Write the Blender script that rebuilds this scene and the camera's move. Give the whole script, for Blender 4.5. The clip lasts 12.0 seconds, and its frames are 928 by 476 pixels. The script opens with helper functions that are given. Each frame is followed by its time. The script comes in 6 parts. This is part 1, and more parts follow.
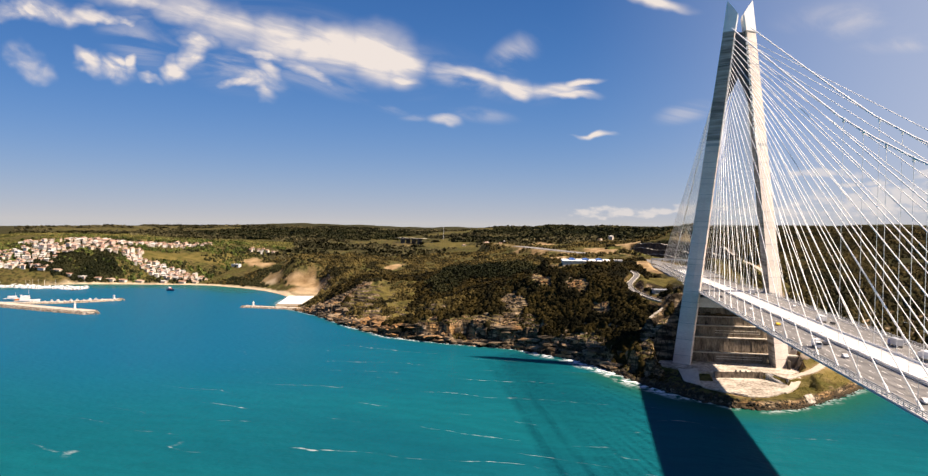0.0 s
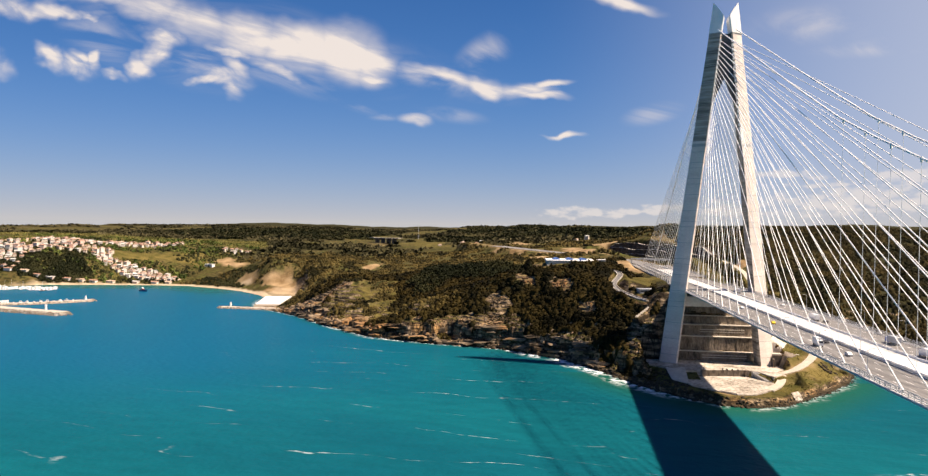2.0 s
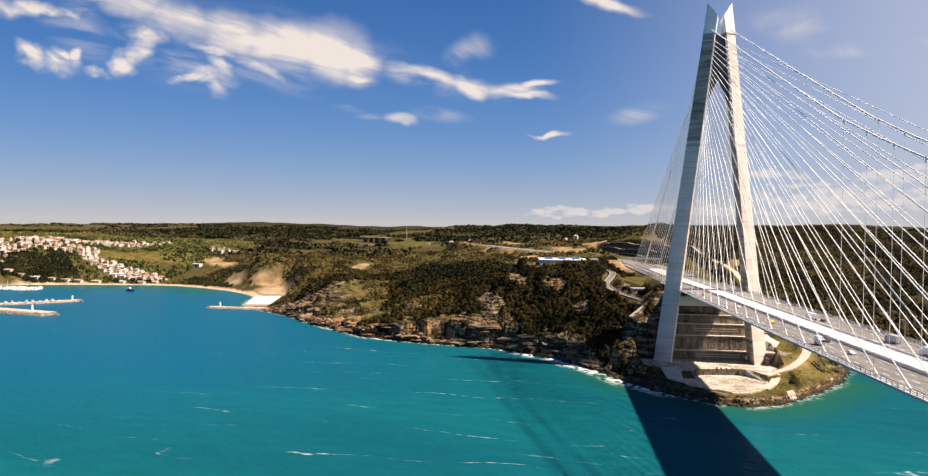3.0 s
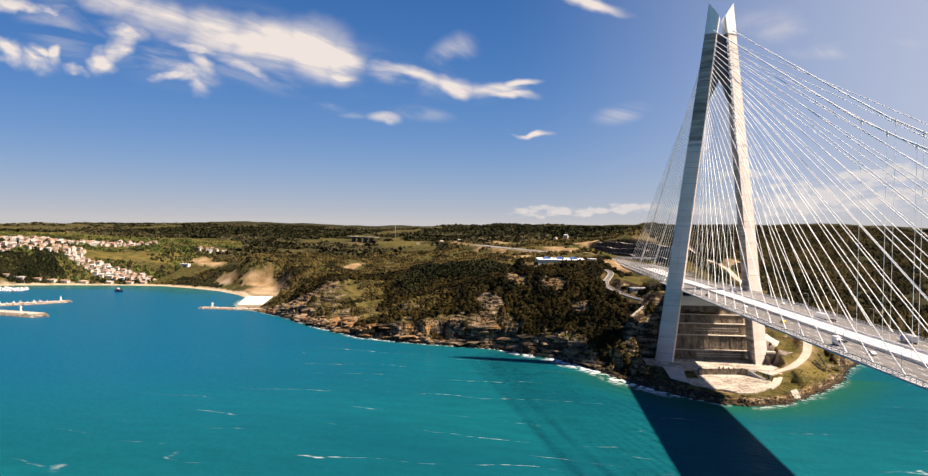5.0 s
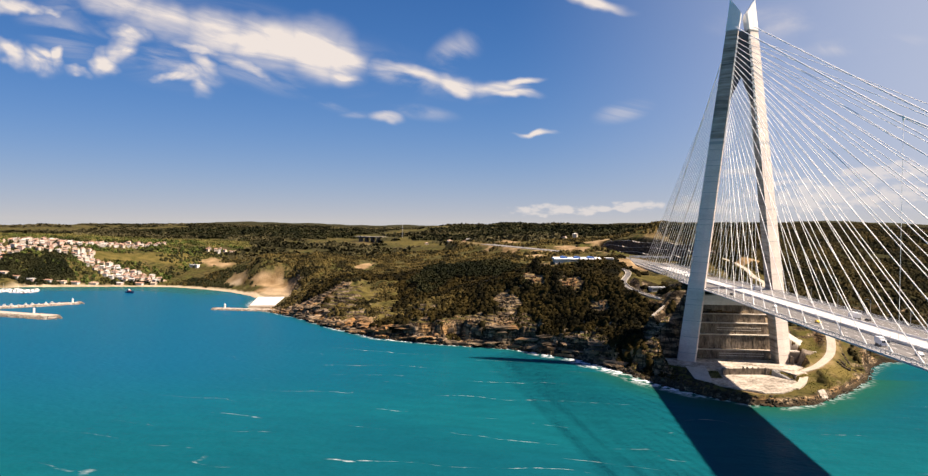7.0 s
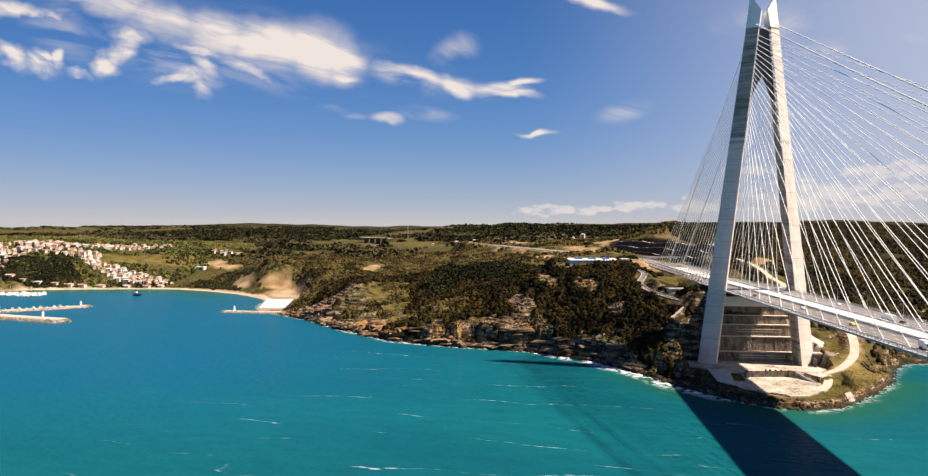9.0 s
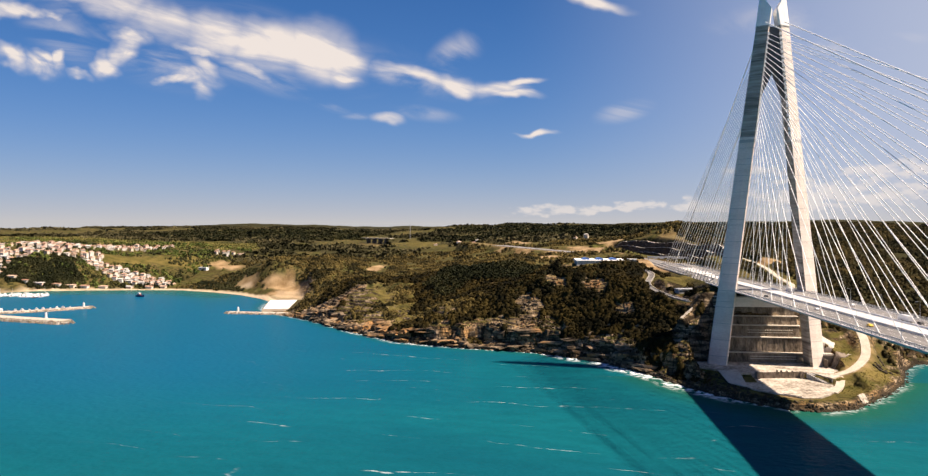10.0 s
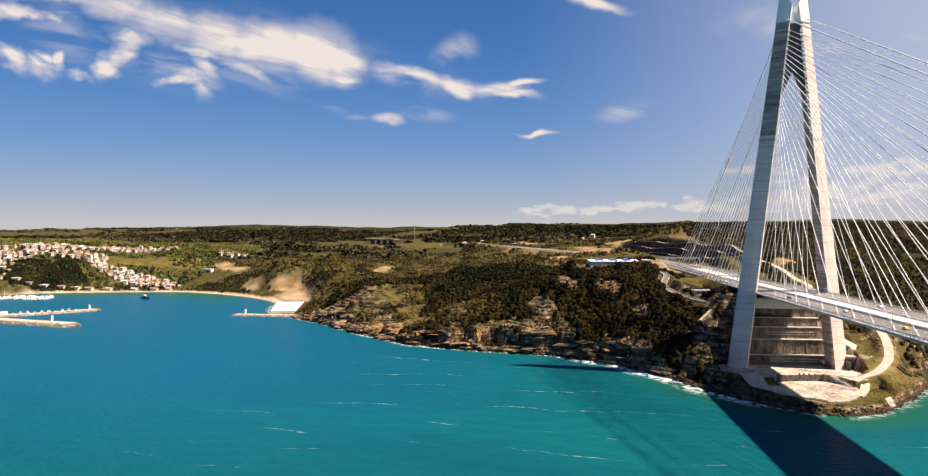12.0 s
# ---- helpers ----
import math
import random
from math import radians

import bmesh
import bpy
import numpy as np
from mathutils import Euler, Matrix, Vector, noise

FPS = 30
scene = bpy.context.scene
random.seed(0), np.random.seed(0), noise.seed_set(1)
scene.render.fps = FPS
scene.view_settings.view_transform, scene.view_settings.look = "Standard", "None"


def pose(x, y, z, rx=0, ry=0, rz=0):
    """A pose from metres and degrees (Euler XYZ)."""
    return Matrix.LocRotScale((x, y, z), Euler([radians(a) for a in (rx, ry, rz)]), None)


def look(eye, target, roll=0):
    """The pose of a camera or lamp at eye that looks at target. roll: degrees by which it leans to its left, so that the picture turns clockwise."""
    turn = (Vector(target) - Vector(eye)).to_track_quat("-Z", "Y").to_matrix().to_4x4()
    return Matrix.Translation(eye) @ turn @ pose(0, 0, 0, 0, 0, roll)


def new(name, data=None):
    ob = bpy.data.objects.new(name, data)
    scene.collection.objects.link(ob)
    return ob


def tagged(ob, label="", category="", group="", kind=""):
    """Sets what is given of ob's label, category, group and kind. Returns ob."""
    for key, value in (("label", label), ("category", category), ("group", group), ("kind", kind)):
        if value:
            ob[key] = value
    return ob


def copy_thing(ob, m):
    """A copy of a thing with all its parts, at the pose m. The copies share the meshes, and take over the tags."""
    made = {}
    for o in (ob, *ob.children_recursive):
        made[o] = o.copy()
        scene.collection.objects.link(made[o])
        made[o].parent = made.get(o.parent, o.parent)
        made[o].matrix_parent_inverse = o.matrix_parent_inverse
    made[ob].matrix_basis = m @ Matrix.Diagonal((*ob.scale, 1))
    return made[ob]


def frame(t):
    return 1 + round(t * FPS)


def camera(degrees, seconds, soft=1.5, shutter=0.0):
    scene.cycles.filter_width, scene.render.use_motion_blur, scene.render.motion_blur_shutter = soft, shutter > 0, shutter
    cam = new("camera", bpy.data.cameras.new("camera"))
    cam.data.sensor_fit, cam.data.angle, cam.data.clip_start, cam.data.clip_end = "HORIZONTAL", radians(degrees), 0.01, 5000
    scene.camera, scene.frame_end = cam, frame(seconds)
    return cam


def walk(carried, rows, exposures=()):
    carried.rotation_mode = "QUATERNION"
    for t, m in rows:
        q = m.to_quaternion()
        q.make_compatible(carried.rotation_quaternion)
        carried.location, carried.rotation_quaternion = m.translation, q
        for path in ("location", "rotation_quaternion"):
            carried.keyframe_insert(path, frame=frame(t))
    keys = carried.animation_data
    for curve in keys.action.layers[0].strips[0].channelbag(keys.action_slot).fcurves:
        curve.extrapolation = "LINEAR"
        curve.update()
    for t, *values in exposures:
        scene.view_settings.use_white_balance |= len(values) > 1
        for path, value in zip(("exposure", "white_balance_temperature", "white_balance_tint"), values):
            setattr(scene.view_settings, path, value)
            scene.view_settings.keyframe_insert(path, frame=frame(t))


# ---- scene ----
cam = camera(65.2, 12.0, 1.3)
PATH = [
    (0, pose(648.94, -129.76, 126.15, 88.900, -0.809, 99.225)),
    (0.5, pose(648.69, -133.70, 125.96, 88.955, -0.832, 98.591)),
    (1, pose(648.42, -137.65, 125.80, 88.964, -0.857, 98.007)),
    (1.5, pose(648.14, -141.61, 125.65, 88.952, -0.876, 97.455)),
    (2, pose(647.83, -145.60, 125.52, 88.924, -0.889, 96.868)),
    (2.5, pose(647.51, -149.60, 125.43, 88.924, -0.903, 96.313)),
    (3, pose(647.17, -153.61, 125.36, 88.897, -0.917, 95.749)),
    (5, pose(645.24, -169.63, 125.67, 88.859, -0.909, 94.467)),
    (5.5, pose(644.37, -173.47, 125.77, 88.792, -0.853, 94.490)),
    (6, pose(643.42, -177.28, 125.87, 88.754, -0.780, 94.566)),
    (6.5, pose(642.37, -181.07, 125.97, 88.764, -0.700, 94.624)),
    (7, pose(641.21, -184.84, 126.08, 88.780, -0.621, 94.668)),
    (9, pose(634.06, -198.92, 126.63, 88.824, -0.384, 94.774)),
    (9.5, pose(631.86, -202.27, 126.72, 88.816, -0.341, 94.782)),
    (10, pose(629.60, -205.59, 126.81, 88.828, -0.298, 94.801)),
    (10.5, pose(627.31, -208.89, 126.90, 88.852, -0.257, 94.817)),
    (11, pose(624.97, -212.19, 126.99, 88.864, -0.220, 94.821)),
    (11.5, pose(622.63, -215.47, 127.07, 88.861, -0.184, 94.822)),
    (12, pose(620.28, -218.75, 127.15, 88.864, -0.150, 94.841)),
]
walk(cam, PATH, exposures=[(0, 1.03, 6850, 18), (12, 1.03, 6850, 18)])
# ---------------------------------------------------------------- light
SUN_WAY = Vector((33, 224, 318)).normalized()
sun_data = bpy.data.lights.new("sun", "SUN")
sun_data.energy, sun_data.angle, sun_data.color = 5.0, radians(1.3), (1.0, 0.87, 0.68)
sun = new("sun", sun_data)
sun.matrix_world = look(SUN_WAY * 900, (0, 0, 0))

world = bpy.data.worlds.new("sky")
scene.world = world
world.use_nodes = True


# cirrus and low cumulus: centre across, centre up (tangents from the land-side axis), half length, half height, tilt
BAND_CLOUDS = [
    (-0.665, 0.330, 0.080, 0.016, -8), (-0.587, 0.3127, 0.07, 0.024, -14), (-0.516, 0.2896, 0.074, 0.028, -15), (-0.438, 0.27, 0.077, 0.033, -13),
    (-0.365, 0.2514, 0.076, 0.037, -13), (-0.293, 0.2396, 0.063, 0.038, -12), (-0.255, 0.228, 0.038, 0.031, -25), (-0.25, 0.2083, 0.027, 0.0082, -12),
    (-0.151, 0.2082, 0.066, 0.0098, -16), (-0.089, 0.192, 0.041, 0.0113, -14), (-0.04, 0.1839, 0.037, 0.0121, -6), (-0.007, 0.192, 0.029, 0.0073, 14),
    (-0.021, 0.1742, 0.039, 0.0065, -7), (-0.189, 0.1402, 0.023, 0.0074, -2), (0.013, 0.1243, 0.027, 0.0036, 0), (0.083, 0.3009, 0.056, 0.0103, -12),
]
HOOK_CLOUDS = [
    (-0.729, 0.3088, 0.067, 0.0119, -7), (-0.83, 0.318, 0.08, 0.017, -6), (-0.845, 0.242, 0.042, 0.020, -28), (-0.68, 0.2966, 0.019, 0.0077, -39),
    (-0.74, 0.2391, 0.03, 0.0139, -38), (-0.7, 0.2271, 0.03, 0.0171, -24), (-0.677, 0.2305, 0.023, 0.0113, 37), (-0.641, 0.2101, 0.027, 0.0076, -8),
    (-0.599, 0.2236, 0.02, 0.0176, 59), (-0.573, 0.2505, 0.038, 0.0174, 47), (-0.556, 0.2689, 0.037, 0.0151, -10), (-0.471, 0.2033, 0.04, 0.0167, -8),
    (-0.46, 0.1883, 0.02, 0.0153, -44), (-0.498, 0.2, 0.031, 0.0075, 0), (-0.451, 0.2167, 0.026, 0.0136, -49), (-0.408, 0.2266, 0.039, 0.0125, -23),
    (-0.386, 0.2166, 0.029, 0.0091, -15), (-0.455, 0.2417, 0.052, 0.0083, -14),
]
VEILS = [(-0.093, 0.2374, 0.044, 0.0213, 30), (-0.666, 0.2609, 0.062, 0.0307, -29), (-0.534, 0.231, 0.096, 0.0319, -17), (-0.369, 0.2083, 0.093, 0.0215, -14),
         (-0.159, 0.2017, 0.099, 0.0179, -14), (-0.279, 0.1646, 0.034, 0.0066, -19), (-0.233, 0.1483, 0.022, 0.0049, 0), (0.133, 0.1522, 0.035, 0.0128, 12),
         (0.425, 0.2377, 0.082, 0.0109, 4), (0.326, 0.2685, 0.069, 0.0235, 0), (-0.15, 0.1527, 0.05, 0.0098, -8), (-0.43, 0.262, 0.26, 0.045, -13)]
LOW_CLOUDS = [(0.084, 0.0184, 0.119, 0.0073, 2), (0.02, 0.0199, 0.048, 0.0065, 2), (0.144, 0.0241, 0.055, 0.0072, 3), (0.307, 0.0708, 0.058, 0.0079, 2),
              (0.407, 0.0373, 0.165, 0.0189, 3), (0.246, 0.0287, 0.085, 0.0096, 2), (0.482, 0.0695, 0.104, 0.0156, 5), (0.353, 0.0586, 0.053, 0.0055, 1)]


def sky_nodes():
    tree = world.node_tree
    tree.nodes.clear()
    N, L = tree.nodes.new, tree.links.new

    def op(kind, a, b=0.0, c=0.0):
        x = N("ShaderNodeMath")
        x.operation = kind
        for k, v in enumerate((a, b, c)):
            if isinstance(v, (int, float)):
                x.inputs[k].default_value = v
            else:
                L(v, x.inputs[k])
        return x.outputs[0]

    def ramp(v, a, c, lo=0.0, hi=1.0, kind="SMOOTHSTEP"):
        r = N("ShaderNodeMapRange")
        r.interpolation_type = kind
        r.inputs["From Min"].default_value, r.inputs["From Max"].default_value = a, c
        r.inputs["To Min"].default_value, r.inputs["To Max"].default_value = lo, hi
        L(v, r.inputs[0])
        return r.outputs[0]

    out, bg, sky = N("ShaderNodeOutputWorld"), N("ShaderNodeBackground"), N("ShaderNodeTexSky")
    sky.sky_type, sky.sun_disc = "NISHITA", False
    sky.sun_elevation, sky.sun_rotation = math.asin(SUN_WAY.z), math.atan2(SUN_WAY.x, SUN_WAY.y)
    sky.altitude, sky.air_density, sky.dust_density, sky.ozone_density = 120, 0.72, SKY_DUST, 4.0
    hsv = N("ShaderNodeHueSaturation")
    hsv.inputs["Saturation"].default_value, hsv.inputs["Hue"].default_value = SKY_SATURATION, 0.514
    L(sky.outputs[0], hsv.inputs["Color"])

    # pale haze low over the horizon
    co, sep = N("ShaderNodeTexCoord"), N("ShaderNodeSeparateXYZ")
    L(co.outputs["Generated"], sep.inputs[0])
    depth = op("MAXIMUM", op("MULTIPLY", sep.outputs[0], -1.0), 0.02)
    comb = N("ShaderNodeCombineXYZ")
    L(op("DIVIDE", sep.outputs[1], depth), comb.inputs[0])
    L(op("DIVIDE", sep.outputs[2], depth), comb.inputs[1])

    def noise_at(scale, detail, stretch, turn, dist=0.0, color=False):
        mp, n = N("ShaderNodeMapping"), N("ShaderNodeTexNoise")
        mp.vector_type = "TEXTURE"
        mp.inputs["Scale"].default_value, mp.inputs["Rotation"].default_value = (1 / stretch[0], 1 / stretch[1], 1), (0, 0, radians(-turn))
        n.inputs["Scale"].default_value, n.inputs["Detail"].default_value, n.inputs["Distortion"].default_value = scale, detail, dist
        n.inputs["Roughness"].default_value = 0.55
        L(comb.outputs[0], mp.inputs[0]), L(mp.outputs[0], n.inputs[0])
        return n.outputs[1 if color else 0]

    def warped(amount, scale):
        v, s = N("ShaderNodeVectorMath"), N("ShaderNodeVectorMath")
        v.operation, v.inputs[1].default_value = "SUBTRACT", (0.5, 0.5, 0.5)
        L(noise_at(scale, 3, (1, 1.4, 1), 10, color=True), v.inputs[0])
        s.operation, s.inputs[1].default_value = "MULTIPLY_ADD", (amount, amount, 0)
        L(v.outputs[0], s.inputs[0]), L(comb.outputs[0], s.inputs[2])
        return s.outputs[0]

    def blobs(rows, where):
        total = None
        for cx, cy, rx, ry, turn in rows:
            mp, ln = N("ShaderNodeMapping"), N("ShaderNodeVectorMath")
            mp.vector_type = "TEXTURE"
            mp.inputs["Location"].default_value, mp.inputs["Rotation"].default_value = (cx, cy, 0), (0, 0, radians(turn))
            mp.inputs["Scale"].default_value = (rx, ry, 1)
            L(where, mp.inputs[0])
            ln.operation = "LENGTH"
            L(mp.outputs[0], ln.inputs[0])
            one = ramp(ln.outputs["Value"], 1.45, 0.15)
            total = one if total is None else op("MAXIMUM", total, one)
        return total

    wisps = noise_at(11, 6, (0.42, 1.9, 1), 14, 0.7)
    fine = noise_at(34, 5, (0.4, 1.7, 1), 16, 0.6)
    texture = ramp(op("MULTIPLY_ADD", fine, 0.35, wisps), 0.52, 0.86)
    hooks = op("MULTIPLY", blobs(HOOK_CLOUDS, warped(0.055, 13)), ramp(noise_at(17, 5, (0.8, 1.5, 1), 20, 0.8), 0.30, 0.62, 0.35, 1.0))
    masses = op("MAXIMUM", blobs(BAND_CLOUDS, warped(0.05, 10)), hooks)
    high = op("MINIMUM", op("MULTIPLY", op("MULTIPLY", op("POWER", masses, 1.25), 1.3), op("MULTIPLY_ADD", texture, 0.66, 0.40)), 0.93)
    veil = op("MULTIPLY", blobs(VEILS, comb.outputs[0]), ramp(noise_at(7, 7, (0.5, 1.9, 1), 13, 1.4), 0.40, 0.72))
    high = op("MAXIMUM", high, op("MULTIPLY", veil, 0.5))
    puff = noise_at(48, 6, (0.8, 1.8, 1), 0)
    banks = blobs(LOW_CLOUDS, warped(0.02, 24))
    low = op("ADD", banks, op("MULTIPLY", op("SUBTRACT", puff, 0.56), 3.4))
    low = op("MULTIPLY", op("MULTIPLY", ramp(low, 0.1, 0.9), 0.55), ramp(banks, 0.02, 0.35))
    front = ramp(sep.outputs[0], 0.0, -0.1)
    alpha = op("MULTIPLY", op("MAXIMUM", high, low), front)
    mix = N("ShaderNodeMix")
    mix.data_type = "RGBA"
    mix.inputs["B"].default_value = CLOUD_COLOUR
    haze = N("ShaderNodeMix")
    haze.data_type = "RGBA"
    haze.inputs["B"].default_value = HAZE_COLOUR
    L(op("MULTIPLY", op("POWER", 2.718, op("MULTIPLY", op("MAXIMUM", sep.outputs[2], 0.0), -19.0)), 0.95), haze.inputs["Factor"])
    glow = N("ShaderNodeMix")
    glow.data_type = "RGBA"
    glow.inputs["B"].default_value = SUNWARD_COLOUR
    L(op("MULTIPLY", ramp(sep.outputs[1], -0.05, 0.65, 0.0, 0.9), ramp(sep.outputs[2], 0.75, 0.30)), glow.inputs["Factor"])
    blue = N("ShaderNodeMix")
    blue.data_type = "RGBA"
    blue.inputs["B"].default_value = LOW_SKY_COLOUR
    L(op("MULTIPLY", op("POWER", 2.718, op("MULTIPLY", op("MAXIMUM", sep.outputs[2], 0.0), -3.6)), 0.82), blue.inputs["Factor"])
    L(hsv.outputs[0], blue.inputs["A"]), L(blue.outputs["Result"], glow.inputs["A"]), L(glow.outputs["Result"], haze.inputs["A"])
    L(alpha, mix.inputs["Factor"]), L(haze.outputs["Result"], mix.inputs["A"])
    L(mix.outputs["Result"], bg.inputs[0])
    bg.inputs["Strength"].default_value = SKY_STRENGTH
    L(bg.outputs[0], out.inputs[0])


SKY_STRENGTH, SKY_SATURATION, SKY_DUST = 0.0456, 1.36, 0.5
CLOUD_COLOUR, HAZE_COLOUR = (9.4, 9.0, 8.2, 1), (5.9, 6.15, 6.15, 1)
LOW_SKY_COLOUR = (1.05, 3.45, 7.2, 1)
SUNWARD_COLOUR = (5.7, 6.55, 7.9, 1)  # paler sky towards the sun
sky_nodes()
# ---------------------------------------------------------------- materials
def part(name, bm, material, parent=None, label=""):
    """Links a bmesh as one mesh object under a thing or a part."""
    me = bpy.data.meshes.new(name)
    bm.to_mesh(me)
    bm.free()
    return mesh_part(name, me, material, parent, label)


def mesh_part(name, me, material, parent=None, label=""):
    if material is not None and not me.materials:
        me.materials.append(material)
    ob = new(name, me)
    if parent is not None:
        ob.parent = parent
    if label:
        ob["label"] = label
    return ob


def thing(name, label, category, m=None, group="", kind=""):
    ob = new(name)
    ob.empty_display_size = 1
    if m is not None:
        ob.matrix_world = m
    return tagged(ob, label, category, group, kind)


def surface(name, dark, light, rough=0.7, size=4.0, fine=0.5, bump=0.2, metal=0.0, stretch=(1, 1, 1), per_object=0.0, spec=0.5):
    """A weathered surface: two scales of colour between dark and light, with fine relief."""
    m = bpy.data.materials.new(name)
    m.use_nodes = True
    t = m.node_tree
    N, L = t.nodes.new, t.links.new
    b = t.nodes["Principled BSDF"]
    b.inputs["Roughness"].default_value, b.inputs["Metallic"].default_value = rough, metal
    b.inputs["Specular IOR Level"].default_value = spec
    co, mp = N("ShaderNodeTexCoord"), N("ShaderNodeMapping")
    mp.inputs["Scale"].default_value = stretch
    L(co.outputs["Object"], mp.inputs[0])
    n1, n2 = N("ShaderNodeTexNoise"), N("ShaderNodeTexNoise")
    n1.inputs["Scale"].default_value, n1.inputs["Detail"].default_value = 1 / size, 4
    n2.inputs["Scale"].default_value, n2.inputs["Detail"].default_value = 1 / fine, 3
    L(mp.outputs[0], n1.inputs[0]), L(mp.outputs[0], n2.inputs[0])
    add = N("ShaderNodeMath")
    add.operation = "ADD"
    L(n1.outputs[0], add.inputs[0]), L(n2.outputs[0], add.inputs[1])
    mr = N("ShaderNodeMapRange")
    mr.inputs["From Min"].default_value, mr.inputs["From Max"].default_value = 0.7, 1.3
    L(add.outputs[0], mr.inputs[0])
    fac = mr.outputs[0]
    if per_object:
        info, mul, sum_ = N("ShaderNodeObjectInfo"), N("ShaderNodeMath"), N("ShaderNodeMath")
        mul.operation = "MULTIPLY_ADD"
        mul.inputs[1].default_value, mul.inputs[2].default_value = 2 * per_object, -per_object
        L(info.outputs["Random"], mul.inputs[0])
        sum_.operation = "ADD"
        L(fac, sum_.inputs[0]), L(mul.outputs[0], sum_.inputs[1])
        fac = sum_.outputs[0]
    mix = N("ShaderNodeMix")
    mix.data_type = "RGBA"
    mix.inputs["A"].default_value, mix.inputs["B"].default_value = (*dark, 1), (*light, 1)
    L(fac, mix.inputs["Factor"])
    L(mix.outputs["Result"], b.inputs["Base Color"])
    if bump:
        bp = N("ShaderNodeBump")
        bp.inputs["Strength"].default_value, bp.inputs["Distance"].default_value = bump, fine
        L(n2.outputs[0], bp.inputs["Height"])
        L(bp.outputs[0], b.inputs["Normal"])
    return m


MAT = {
    "concrete": surface("tower_concrete", (0.58, 0.49, 0.435), (0.77, 0.675, 0.61), 0.75, 9, 0.8, 0.1, stretch=(0.35, 0.35, 1.6)),
    # weathering, plus the shade of faces turned from the sun, in one colour
    "weathered": surface("weathered_shaded_concrete", (0.13, 0.108, 0.088), (0.50, 0.445, 0.385), 0.85, 7, 2.2, 0.15, stretch=(0.12, 0.12, 1.3)),
    "joint": surface("pour_joint", (0.30, 0.29, 0.28), (0.42, 0.41, 0.39), 0.8, 6, 0.6, 0.1),
    "apron": surface("apron_concrete", (0.10, 0.078, 0.055), (0.62, 0.57, 0.495), 0.85, 12, 2.4, 0.1),
    "wall": surface("shotcrete", (0.055, 0.042, 0.030), (0.29, 0.235, 0.18), 0.9, 6, 1.1, 0.6, stretch=(1, 1, 0.35)),
    # very dark brown concrete of the shoring walls
    "cut_wall": surface("dark_concrete", (0.045, 0.036, 0.028), (0.17, 0.14, 0.11), 0.9, 4, 0.9, 0.5, stretch=(1, 1, 0.35)),
    "bench": surface("bench_concrete", (0.38, 0.345, 0.295), (0.57, 0.53, 0.465), 0.85, 6, 1.0, 0.1),
    "asphalt": surface("asphalt", (0.095, 0.094, 0.092), (0.235, 0.23, 0.225), 0.85, 5, 0.6, 0.05, stretch=(0.03, 1, 1)),
    "walkway": surface("walkway_steel", (0.40, 0.40, 0.40), (0.56, 0.56, 0.55), 0.6, 3, 0.5, 0.05, stretch=(0.6, 1, 1)),
    "ballast": surface("rail_deck", (0.46, 0.45, 0.435), (0.74, 0.73, 0.71), 0.6, 7, 0.9, 0.05, stretch=(0.08, 1, 1)),
    "steel": surface("girder_paint", (0.42, 0.42, 0.42), (0.56, 0.56, 0.55), 0.45, 8, 0.6, 0.03),
    "dark_steel": surface("dark_cladding_and_shade", (0.035, 0.037, 0.045), (0.07, 0.072, 0.08), 0.6, 8, 1.0, 0.1),
    "white": surface("white_paint", (0.70, 0.70, 0.68), (0.84, 0.83, 0.81), 0.5, 5, 0.4, 0.03),
    "cable": surface("cable_sheath", (0.80, 0.80, 0.78), (0.88, 0.88, 0.86), 0.45, 20, 1.0, 0.0),
    "guard": surface("galvanised", (0.34, 0.35, 0.36), (0.48, 0.49, 0.50), 0.5, 3, 0.3, 0.05, metal=0.3),
    "track": surface("dirt_road", (0.34, 0.30, 0.25), (0.52, 0.47, 0.39), 0.9, 6, 1.0, 0.1),
    "rubble": surface("rubble", (0.30, 0.26, 0.20), (0.52, 0.46, 0.37), 0.9, 5, 0.9, 0.5, per_object=0.3),
    "glass": surface("window_glass", (0.02, 0.025, 0.03), (0.05, 0.06, 0.07), 0.15, 3, 0.5, 0.0),
    "blue": surface("blue_roof", (0.05, 0.12, 0.38), (0.08, 0.20, 0.50), 0.5, 4, 0.5, 0.05),
    "tyre": surface("tyre", (0.02, 0.02, 0.02), (0.035, 0.035, 0.035), 0.8, 0.5, 0.1, 0.0),
}


